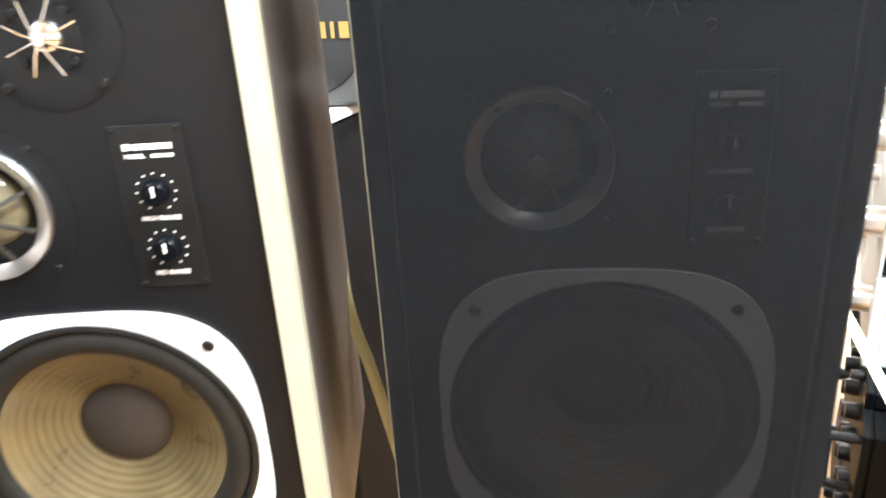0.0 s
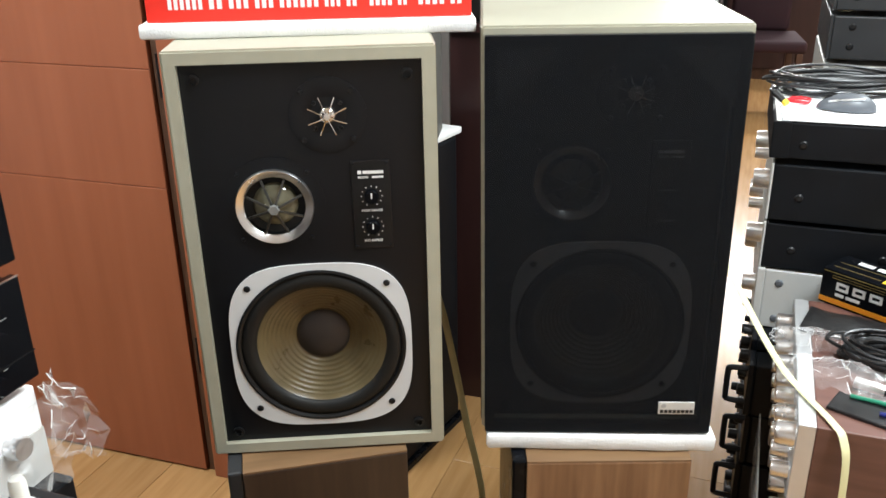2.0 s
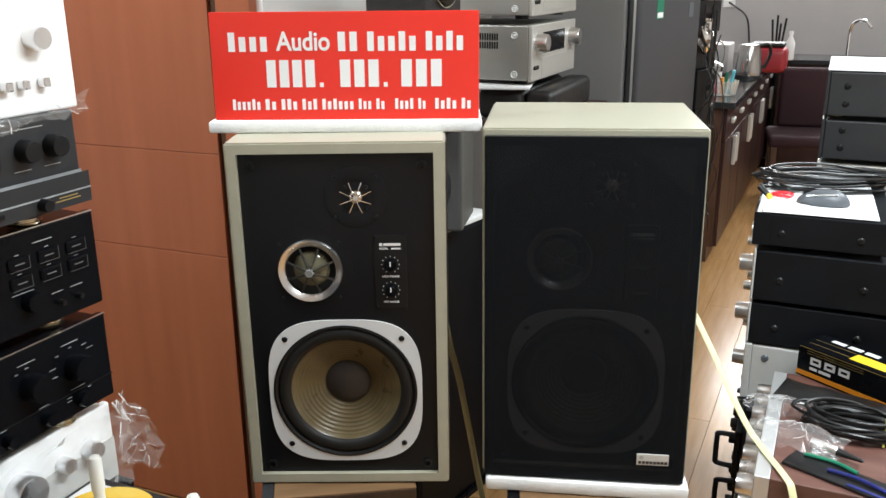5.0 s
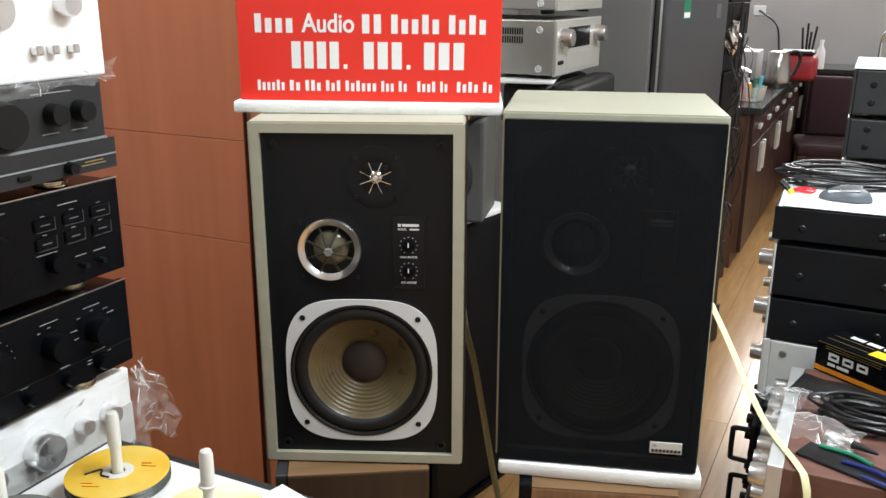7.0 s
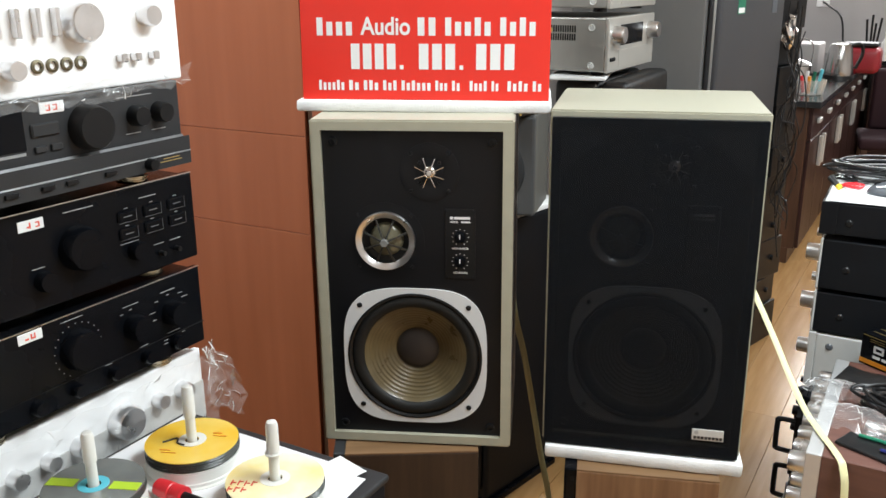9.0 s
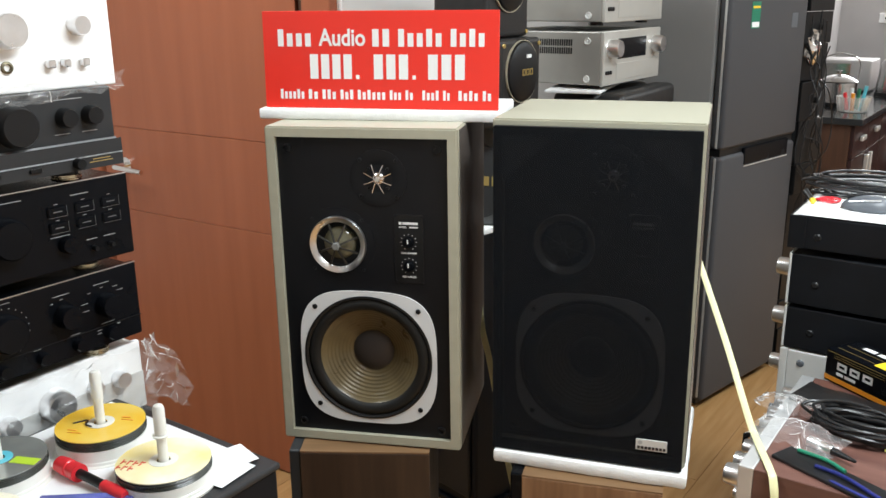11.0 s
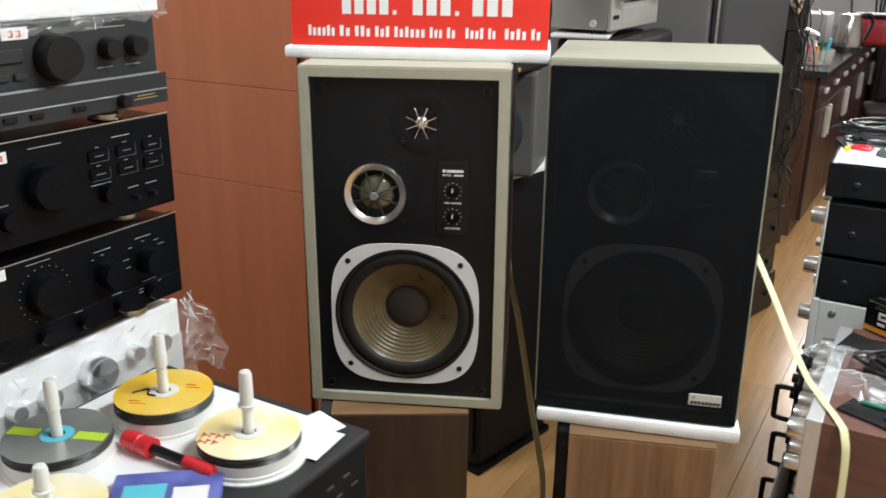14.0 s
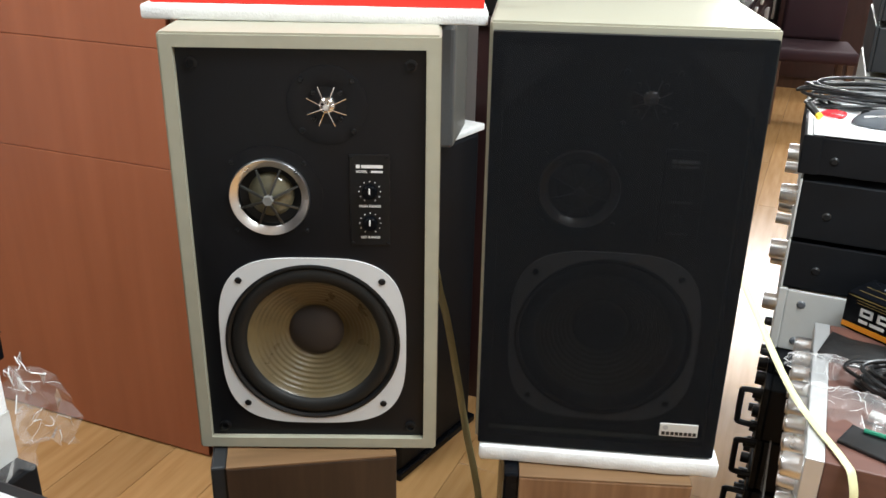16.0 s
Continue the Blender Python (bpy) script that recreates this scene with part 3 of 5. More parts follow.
# ---- stands under the pair ----
def stand(m, w, d, h, label, side, wood):
    s = thing("stand_speaker", m, label, "loudspeaker", "wooden speakers used as stands")
    part("front_panel", box(B(), -w / 2, w / 2, 0, 0.016, 0, h - 0.004, 0.002), wood, s, "walnut veneer panel")
    part("top_panel", box(B(), -w / 2, w / 2, 0.0005, d, h - 0.004, h, 0.001), "walnut_edge", s, "pale wooden top edge")
    part("body", box(B(), -w / 2 + 0.001, w / 2 - 0.001, 0.016, d, 0, h - 0.0042, 0.001), "black_metal", s, "black cabinet body")
    part("baffle", box(B(), -w / 2 - 0.024, -w / 2, 0.004, d, 0, h - 0.001, 0.004), side, s, "dark side baffle")
    return s


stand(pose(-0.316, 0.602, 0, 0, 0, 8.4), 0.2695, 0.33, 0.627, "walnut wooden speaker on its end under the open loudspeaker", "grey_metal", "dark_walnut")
stand(pose(0.147, 0.569, 0, 0, 0, -4.0), 0.270, 0.30, 0.622, "walnut wooden speaker on its end under the covered loudspeaker", "gloss_black", "walnut")
# ---- hi-fi units ----
def unit(m, w, d, h, label, body="black_metal", face="black_metal", category="amplifier", group="", feet=True, drop=0.0, lip=0.012, rise=0.010):
    """A hi-fi unit: origin at the front's lower right corner as one faces it, x to the right, y into the depth."""
    u = thing("amplifier", m, label, category, group)
    f = rise if feet else 0.0
    part("case", box(B(), -w + 0.004, -0.004, lip, d, f, h - 0.003, 0.003), body, u)
    part("front_panel", box(B(), -w, 0, 0, lip, f, h, 0.0025), face, u)
    if feet:
        for x in (-0.068, -w + 0.068):
            for y in (0.036, d - 0.05):
                part("foot", lathe(B(), ((0, -drop), (0.0215, -drop), (0.0225, 0.0015 - drop), (0.0225, 0.004 - drop), (0.021, 0.0048 - drop), (0.021, 0.0065 - drop), (0.0225, 0.0075 - drop), (0.0225, 0.0092 - drop), (0, 0.0092 - drop)), Matrix.Translation((x, y, 0)), 24), "gold_foot", u, "round metal foot", True)
                part("foot_neck", lathe(B(), ((0, 0.0092 - drop), (0.018, 0.0092 - drop), (0.018, f + 0.001), (0, f + 0.001)), Matrix.Translation((x, y, 0)), 16), "black", u, "", True)
    return u


M["lip"] = material("silvery_lip", (0.36, 0.37, 0.38), 0.35, 0.3, vary=0.05)
M["yellow_tie"] = material("yellow_green_tie", (0.55, 0.55, 0.12), 0.5, vary=0.1)
M["jack"] = material("dark_brass_jack", (0.16, 0.14, 0.09), 0.4, 0.7, vary=0.1)
M["bright_front"] = material("bright_aluminium_front", (0.66, 0.66, 0.66), 0.42, 0.6, vary=0.03, scale=30)
M["gold_foot"] = material("champagne_foot", (0.62, 0.56, 0.42), 0.25, 1.0, vary=0.04)


def knob(parent, x, z, r, depth=0.016, mat="black", label="", name="knob", y=0.0):
    bm = lathe(B(), ((0, depth), (r * 0.86, depth), (r * 0.94, depth * 0.85), (r, 0)), at(x, y, z), 28)
    return part(name, bm, mat, parent, label, True)


def button(parent, x, z, w, h, mat="black", y=0.0, depth=0.004, name="button"):
    return part(name, box(B(), x - w / 2, x + w / 2, y - depth, y, z - h / 2, z + h / 2, min(w, h) * 0.12, seg=1), mat, parent)


def side_screws(u, spots, x=0.0, mat="black"):
    """Screws on the right-hand side of a case: (depth, height)."""
    for y, z in spots:
        bm = lathe(B(), ((0, 0.0032), (0.0055, 0.0028), (0.0075, 0.0012), (0.0085, 0)), Matrix.Translation((x, y, z)) @ Matrix.Rotation(radians(90), 4, "Y"), 14)
        part("screw", bm, mat, u, smooth=True)


def facets(name, parent, spot, nu, nv, jitter, seed, creases, label="crumpled clear plastic wrapping", m=None):
    """Crumpled clear film: spot(u, v) gives its rough shape, thin white tubes stand in for glints on its folds."""
    rng = random.Random(seed)
    bm, grid = B(), []
    for i in range(nu + 1):
        grid.append([bm.verts.new(Vector(spot(i / nu, k / nv)) + Vector((rng.uniform(-1, 1), rng.uniform(-1, 1), rng.uniform(-1, 1))) * jitter) for k in range(nv + 1)])
    lines = []
    for i in range(nu):
        for k in range(nv):
            p, q, r, t = grid[i][k], grid[i + 1][k], grid[i + 1][k + 1], grid[i][k + 1]
            if rng.random() < 0.5:
                bm.faces.new((p, q, r)), bm.faces.new((p, r, t))
                lines.append((p.co.copy(), r.co.copy()))
            else:
                bm.faces.new((p, q, t)), bm.faces.new((q, r, t))
                lines.append((q.co.copy(), t.co.copy()))
            lines += [(p.co.copy(), q.co.copy()), (p.co.copy(), t.co.copy())]
    rng.shuffle(lines)
    sheet_part = part(name, bm, "film", parent, label)
    sheet_part.visible_shadow = False
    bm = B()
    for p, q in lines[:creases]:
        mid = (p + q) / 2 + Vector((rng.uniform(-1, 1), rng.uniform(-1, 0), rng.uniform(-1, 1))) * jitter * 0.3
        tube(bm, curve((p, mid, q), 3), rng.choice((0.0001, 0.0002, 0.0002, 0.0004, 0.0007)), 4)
    tagged(part("creases", bm, "crease_glint", sheet_part, "white glints painted along the creases of the film"), kind="stuff")
    return sheet_part


# left-hand stack
LEFT = pose(-0.600, 0.285, 0, 0, 0, 66.4)
GROUP_L = "stack of amplifiers beside the discs"


def left(z, dx=0.0, dy=0.0, turn=0.0):
    return LEFT @ pose(dx, dy, z, 0, 0, turn)


# black box on which the discs stand
counter_box = thing("black_case", pose(-0.264, 0.038, 0, 0, 0, 66.4), "large black metal case carrying the disc spindles and paper", "equipment case")
part("body", box(B(), -0.46, 0, 0.004, 0.355, 0, 0.915, 0.003), "black_metal", counter_box)
part("top", box(B(), -0.465, 0.004, 0, 0.360, 0.915, 0.925, 0.003), "grey_metal", counter_box, "dark grey top plate")
slot = box(B(), -0.007, 0.007, 0.0026, 0.0044, -0.002, 0.002, 0.0006, seg=1)
slot_first = part("vent_slot", slot, "grey_metal", counter_box, "small grey vent slot")
for k in range(8):
    for i in range(9):
        p = Matrix.Translation((-0.30 + 0.032 * i + 0.016 * (k % 2), 0, 0.885 - 0.020 * k))
        if i or k:
            bare("vent_slot", slot_first.data, counter_box, p)
        else:
            slot_first.matrix_basis = p
lower = thing("black_case", LEFT @ pose(0.0, 0.0, 0, 0, 0, 0), "black metal case under the wrapped amplifier", "equipment case")
part("body", box(B(), -0.46, 0.012, -0.01, 0.4, 0, 0.854, 0.003), "black_metal", lower)

# wrapped silver amplifier at the bottom
u = unit(left(0.8545, 0.010, 0.018), 0.44, 0.36, 0.121, "silver amplifier wrapped in crumpled clear plastic", "satin", "glare_white", group=GROUP_L, feet=False)
knob(u, -0.163, 0.068, 0.027, 0.024, "silver", "large turned aluminium volume knob", "volume_knob")
for x, z, r in ((-0.047, 0.068, 0.0150), (-0.095, 0.071, 0.012), (-0.240, 0.064, 0.015), (-0.290, 0.066, 0.012), (-0.34, 0.066, 0.013), (-0.39, 0.066, 0.013)):
    knob(u, x, z, r, 0.018, "silver", "aluminium knob")
# same silver front, greyer here because the painted glare stops halfway down
part("glareless_half", box(B(), -0.44, 0, -0.0015, 0.0005, 0.002, 0.066, 0.0005), "satin", u, "greyer lower half of the front, below the painted glare")
facets("wrapping", u, lambda a, b: (-0.445 + 0.447 * a, -0.028 - 0.004 * math.sin(9 * a), 0.004 + 0.120 * b), 30, 9, 0.0062, 31, 26)
facets("wrapping", u, lambda a, b: (-0.002 + a * (0.034 + 0.066 * math.sin(math.pi * min(1, b * 1.05) * 0.62)), -0.02 + 0.03 * a, 0.124 - 0.105 * b - a * (0.006 + 0.052 * b)), 8, 9, 0.0085, 12, 42, "loose crumpled end of the clear plastic wrapping")

# black amplifier with round knobs
u = unit(left(0.985, 0.006, 0.0), 0.42, 0.34, 0.134, "black integrated amplifier with round knobs and a price sticker", "gloss_black", "gloss_black", group=GROUP_L, drop=0.009)
# the highlight along the front's upper bevel, made as a silver strip
part("edge_highlight", box(B(), -0.419, -0.001, -0.0006, 0.0015, 0.1332, 0.1344), "silver", u, "highlight on the top edge, laid on as a silver strip")
part("seam", box(B(), -0.42, 0.0005, -0.001, 0.001, 0.0425, 0.0435), "black", u)
knob(u, -0.228, 0.082, 0.029, 0.02, "gloss_black", "large black volume knob", "volume_knob")
bm = B()
for i in range(19):
    a = radians(-150 + i * 300 / 18)
    box(bm, -0.228 + 0.037 * math.sin(a) - 0.0006, -0.228 + 0.037 * math.sin(a) + 0.0006, -0.0006, 0, 0.082 + 0.037 * math.cos(a) - 0.0006, 0.082 + 0.037 * math.cos(a) + 0.0006)
part("scale_dots", bm, "grey_print", u)
for x, z, r in ((-0.133, 0.080, 0.0195), (-0.062, 0.078, 0.0195)):
    knob(u, x, z, r, 0.022, "gloss_black", "round black selector")
for x, z, r in ((-0.30, 0.027, 0.011), (-0.24, 0.027, 0.010), (-0.178, 0.026, 0.010), (-0.118, 0.028, 0.010), (-0.060, 0.030, 0.011)):
    knob(u, x, z, r, 0.013, "gloss_black")
bars("print_bars", ((-0.150, -0.122, 0.1135, 0.1142), (-0.080, -0.052, 0.1135, 0.1142), (-0.139, -0.134, 0.107, 0.1076), (-0.069, -0.064, 0.107, 0.1076), (-0.155, -0.150, 0.104, 0.1046), (-0.092, -0.086, 0.103, 0.1036), (-0.047, -0.038, 0.103, 0.1036),
                    (-0.040, -0.028, 0.095, 0.0956), (-0.104, -0.093, 0.088, 0.0886), (-0.103, -0.092, 0.076, 0.0766), (-0.128, -0.112, 0.045, 0.0456), (-0.074, -0.050, 0.0475, 0.0481), (-0.190, -0.178, 0.041, 0.0416),
                    (-0.082, -0.074, 0.038, 0.0386), (-0.083, -0.075, 0.033, 0.0336), (-0.046, -0.040, 0.040, 0.0406), (-0.25, -0.215, 0.126, 0.1266)), "grey_print", u)
st = part("sticker", box(B(), -0.313, -0.278, -0.0012, 0, 0.1175, 0.1315, 0.0005), "white_print", u, "white price sticker")
bars("scrawl", ((-0.303, -0.298, 0.1215, 0.1235), (-0.295, -0.293, 0.121, 0.128), (-0.293, -0.288, 0.121, 0.123), (-0.290, -0.288, 0.123, 0.128)), "red_ink", st, -0.0012, 0.0004)

# black amplifier with square buttons
u = unit(left(1.134, 0.008, 0.0, -1.5), 0.42, 0.34, 0.132, "black amplifier with square selector buttons and a price sticker", "gloss_black", "gloss_black", group=GROUP_L, drop=0.0145, rise=0.001)
# silver strip for the light caught by this front's upper bevel
part("edge_highlight", box(B(), -0.419, -0.001, -0.0006, 0.0015, 0.1312, 0.1324), "silver", u, "highlight on the top edge, laid on as a silver strip")
knob(u, -0.205, 0.068, 0.031, 0.022, "gloss_black", "large black volume knob", "volume_knob")
for x, z in ((-0.1245, 0.0925), (-0.080, 0.0925), (-0.036, 0.0925), (-0.1245, 0.068), (-0.080, 0.068), (-0.036, 0.068)):
    b = button(u, x, z, 0.030, 0.016, "gloss_black")
    bars("frame_bars", ((x - 0.0150, x + 0.0150, z - 0.0082, z - 0.0077), (x + 0.0146, x + 0.0150, z - 0.0082, z + 0.0078), (x - 0.007, x + 0.007, z - 0.0007, z + 0.0007)), "dim_print", u, -0.0041, 0.0003)
    bars("frame_bars", ((x - 0.003, x + 0.003, z + 0.0105, z + 0.0111),), "grey_print", u)
knob(u, -0.115, 0.040, 0.014, 0.014, "gloss_black", "small black balance knob")
for x, z in ((-0.071, 0.024), (-0.042, 0.024)):
    knob(u, x, z, 0.004, 0.01, "black")
for x in (-0.262, -0.335, -0.385):
    knob(u, x, 0.038, 0.014, 0.014, "gloss_black")
bars("print_bars", ((-0.10, -0.070, 0.1120, 0.1130), (-0.082, -0.064, 0.0385, 0.0393), (-0.052, -0.032, 0.0385, 0.0393), (-0.222, -0.176, 0.1185, 0.1195), (-0.276, -0.258, 0.056, 0.057), (-0.352, -0.336, 0.056, 0.057), (-0.385, -0.345, 0.108, 0.109), (-0.140, -0.108, 0.0535, 0.0541)), "grey_print", u)
st = part("sticker", box(B(), -0.287, -0.251, -0.0012, 0, 0.1075, 0.1215, 0.0005), "white_print", u, "white price sticker")
bars("scrawl", ((-0.275, -0.270, 0.1115, 0.1135), (-0.2715, -0.2695, 0.1105, 0.118), (-0.263, -0.257, 0.116, 0.1175), (-0.263, -0.257, 0.1105, 0.112), (-0.259, -0.257, 0.1105, 0.1175)), "red_ink", st, -0.0012, 0.0004)

# charcoal receiver with display and sloping lower lip
u = unit(left(1.278, -0.010, -0.008), 0.42, 0.36, 0.126, "charcoal stereo receiver with dark display and a bright lip", "grey_metal", "grey_metal", group=GROUP_L, drop=0.0118)
bm = outline(B(), [(0, 0), (0.014, 0), (0.014, 0.018), (0, 0.040)], 0, 0.421, m=Matrix.Translation((0.0005, -0.014, 0.008)) @ Matrix.Rotation(radians(90), 4, "Z"))
part("lip", bm, "grey_metal", u, "charcoal lower lip")
bm = B()
q = [bm.verts.new(v) for v in ((-0.4205, -0.0152, 0.0258), (0.0005, -0.0152, 0.0258), (0.0005, -0.0006, 0.0486), (-0.4205, -0.0006, 0.0486))]
bmesh.ops.solidify(bm, geom=[bm.faces.new(q)], thickness=0.0006)
part("slope", bm, "lip", u, "silvery sloping strip")
knob(u, -0.160, 0.082, 0.030, 0.022, "black", "large black volume knob", "volume_knob")
for x in (-0.082, -0.040):
    knob(u, x, 0.086, 0.0145, 0.018, "black", "round black tone knob")
part("display", box(B(), -0.40, -0.251, -0.001, 0.0, 0.066, 0.113, 0.0005), "gloss_black", u, "dark display window")
button(u, -0.223, 0.088, 0.040, 0.017, "grey_metal")
bars("display_line", ((-0.40, -0.253, 0.0600, 0.0635),), "lip", u, 0.0, 0.001)
for x in (-0.233, -0.210):
    button(u, x, 0.0645, 0.016, 0.008, "grey_metal")
for x in (-0.24, -0.205, -0.145, -0.29, -0.32, -0.35):
    button(u, x, 0.019, 0.018, 0.006, "black", -0.0142)
knob(u, -0.078, 0.019, 0.0085, 0.012, "black", y=-0.0142)
bars("print_bars", ((-0.058, -0.018, 0.017, 0.0182), (-0.052, -0.022, 0.021, 0.0222)), "gold_print", u, -0.0142, 0.0003)
bars("print_bars", ((-0.11, -0.05, 0.112, 0.113), (-0.10, -0.075, 0.062, 0.063), (-0.055, -0.03, 0.062, 0.063)), "grey_print", u)
st = part("sticker", box(B(), -0.227, -0.192, -0.0012, 0, 0.1065, 0.1205, 0.0005), "white_print", u, "white price sticker")
bars("scrawl", ((-0.218, -0.212, 0.1155, 0.117), (-0.218, -0.212, 0.1095, 0.111), (-0.214, -0.212, 0.1095, 0.117), (-0.208, -0.202, 0.1155, 0.117), (-0.204, -0.202, 0.1095, 0.117), (-0.208, -0.202, 0.1095, 0.111)), "red_ink", st, -0.0012, 0.0004)

# silver receiver wrapped in plastic on the top
u = unit(left(1.4045, 0.008), 0.44, 0.36, 0.174, "silver receiver wrapped in clear plastic on top of the stack", "satin", "glare_white", group=GROUP_L, feet=False)
knob(u, -0.168, 0.086, 0.026, 0.024, "silver", "large aluminium tuning knob", "tuning_knob")
knob(u, -0.058, 0.090, 0.015, 0.02, "silver", "aluminium knob")
for x in (-0.108, -0.084, -0.053):
    button(u, x, 0.037, 0.011, 0.011, "silver", depth=0.012)
for x in (-0.234, -0.213, -0.192, -0.171):
    part("jack", lathe(B(), ((0.0085, 0), (0.0085, 0.003), (0.0055, 0.004), (0.0045, -0.002), (0, -0.002)), at(x, 0, 0.036), 16), "jack", u, "round dark brass jack", True)
for x in (-0.308, -0.272):
    knob(u, x, 0.035, 0.013, 0.02, "silver", "aluminium knob")
for x in (-0.284, -0.258, -0.230, -0.203):
    button(u, x, 0.088, 0.006, 0.034, "silver", depth=0.012)
facets("wrapping", u, lambda a, b: (-0.44 + 0.444 * a, -0.016 - 0.004 * math.sin(11 * a), -0.006 - 0.010 * max(0.0, math.sin(2.6 * a + 0.6)) + 0.026 * b), 34, 4, 0.0040, 77, 36, "crumpled clear plastic hanging below the receiver")


# ---- discs, pens and paper on the black case ----
def spindle(x, y, stack, mat, label, tall=0.066, z=0.925):
    s = thing("disc_spindle", pose(x, y, z), label, "disc spindle", "spindles of discs")
    up = stack * 0.5
    part("base", lathe(B(), ((0, 0), (0.066, 0), (0.0665, 0.003), (0.063, 0.0045), (0.0625, 0.008), (0.0610, 0.009), (0.0605, 0.0155 + up), (0, 0.0155 + up)), None, 48), "milky", s, "milky plastic base", True)
    if mat == "disc_pale":
        part("collar", lathe(B(), ((0.006, tall * 0.60), (0.0105, tall * 0.605), (0.0105, tall * 0.605 + 0.0018), (0.006, tall * 0.605 + 0.0025)), None, 24), "milky", s, "milky plastic collar", True)
    part("rod", lathe(B(), ((0.0068, 0.008), (0.0066, 0.0215 + stack), (0.0064, tall * 0.62), (0.0078, tall * 0.62 + 0.001), (0.0076, tall - 0.006), (0.006, tall - 0.001), (0.0025, tall), (0, tall)), None, 20), "milky", s, "milky plastic rod", True)
    n, rng = max(2, int((stack - up + 0.0055) / 0.0019)), random.Random(int(stack * 1e4))
    h = (0.0054 + stack - up) / n
    first = part("lower_disc", lathe(B(), ((0.009, 0.0), (0.0594, 0.0), (0.0600, h * 0.3), (0.0600, h * 0.6), (0.0594, h * 0.88), (0.009, h * 0.88)), None, 48), "disc_edge", s, "dark disc edge", True)
    for i in range(n):
        p = Matrix.Translation((rng.uniform(-0.0006, 0.0006), rng.uniform(-0.0006, 0.0006), 0.0157 + up + i * h))
        if i:
            bare("lower_disc", first.data, s, p)
        else:
            first.matrix_basis = p
    t = 0.0212 + stack
    part("top_disc", lathe(B(), ((0.0085, t), (0.0085, t + 0.0012), (0.0598, t + 0.0012), (0.0598, t)), None, 64), mat, s, "printed top disc", True)
    part("hub_ring", lathe(B(), ((0.009, t + 0.0012), (0.009, t + 0.0018), (0.0185, t + 0.0018), (0.0185, t + 0.0012)), None, 40), "milky" if mat != "disc_silver" else "cyan", s, "clear inner ring of the disc", True)
    return s, t + 0.0014


s, t = spindle(-0.523, 0.037, 0.0165, "disc_yellow", "spindle of discs with a yellow top disc", 0.117)
for x, y, w, h in ((0.022, 0.018, 0.012, 0.003), (0.024, 0.012, 0.018, 0.0015), (-0.032, -0.030, 0.014, 0.002), (-0.028, -0.036, 0.02, 0.0015)):
    part("print_bar", box(B(), x, x + w, y, y + h, t, t + 0.0006), "orange", s)
bm = B()
tube(bm, curve([(-0.035, -0.012, t + 0.001), (-0.02, 0.0, t + 0.001), (-0.015, -0.012, t + 0.001), (-0.004, -0.016, t + 0.001)], 5), 0.0012, 5)
part("ink_mark", bm, "black", s)
s, t = spindle(-0.391, -0.033, 0.0105, "disc_pale", "spindle of pale yellow discs with red handwriting", 0.111)
bm = B()
for r in range(2):
    for i in range(4 - r):
        x, y = -0.050 + 0.0085 * i, -0.020 - r * 0.014
        box(bm, x, x + 0.0018, y, y + 0.010, t, t + 0.0006)
        box(bm, x, x + 0.006, y + 0.004 + 0.003 * (i % 2), y + 0.0058 + 0.003 * (i % 2), t, t + 0.0006)
part("scrawl_bars", bm, "red_ink", s)
s, t = spindle(-0.605, -0.070, 0.012, "disc_silver", "spindle of mirror-sided discs with a lime band", 0.105)
for a0, a1 in ((-0.058, -0.022), (0.022, 0.058)):
    part("band", box(B(), a0, a1, -0.008, 0.008, t, t + 0.0005), "lime", s, "lime green printed band")
spindle(-0.552, -0.190, 0.004, "disc_pale", "nearly empty disc spindle", 0.075)
bm = box(B(), -0.41, -0.012, 0.07, 0.350, 0.9255, 0.9275, 0.0005)
sheet = part("white_board", bm, "paper", None, "white plastic tray under the disc spindles")
sheet.matrix_basis = pose(-0.264, 0.038, 0, 0, 0, 66.4)
tagged(sheet, category="tray")
for w, d, x, y, z, turn in ((0.060, 0.064, -0.329, 0.002, 0.9277, -19), (0.054, 0.100, -0.345, 0.018, 0.9285, -39)):
    pp = part("paper_sheet", box(B(), -w / 2, w / 2, -d / 2, d / 2, 0, 0.0006), "paper", None, "loose small sheet of white paper on the black case")
    pp.matrix_basis = pose(x, y, z, 0, 0, turn)
    tagged(pp, category="paper", group="loose papers")
pen = thing("marker_pen", pose(-0.519, -0.047, 0.9400, 0, 90, -24), "red-capped black marker pen lying on the tray", "pen")
part("cap", lathe(B(), ((0, -0.024), (0.0105, -0.022), (0.0118, -0.010), (0.0118, 0.002), (0.0108, 0.003), (0.0108, 0.006), (0.0118, 0.007), (0.0122, 0.022), (0, 0.022)), None, 18), "red_plastic", pen, "red cap", True)
part("barrel", lathe(B(), ((0, 0.022), (0.0062, 0.022), (0.0062, 0.075), (0, 0.075)), None, 16), "black", pen, "dark barrel", True)
part("end", lathe(B(), ((0, 0.075), (0.008, 0.075), (0.0085, 0.11), (0.006, 0.118), (0, 0.118)), None, 16), "red_plastic", pen, "red end", True)
card = thing("card_box", pose(-0.450, -0.135, 0.9278, 0, 0, 15), "small blue printed card box in clear film", "box")
part("body", box(B(), -0.058, 0.058, -0.034, 0.040, 0, 0.012, 0.001), "violet", card)
bars("print_bars", ((-0.045, -0.01, 0.002, 0.010), (0.0, 0.035, 0.003, 0.008)), "cyan", card, -0.0342, 0.0004)
part("label_panel", box(B(), -0.045, 0.0, -0.02, 0.015, 0.0121, 0.0128), "cyan", card)
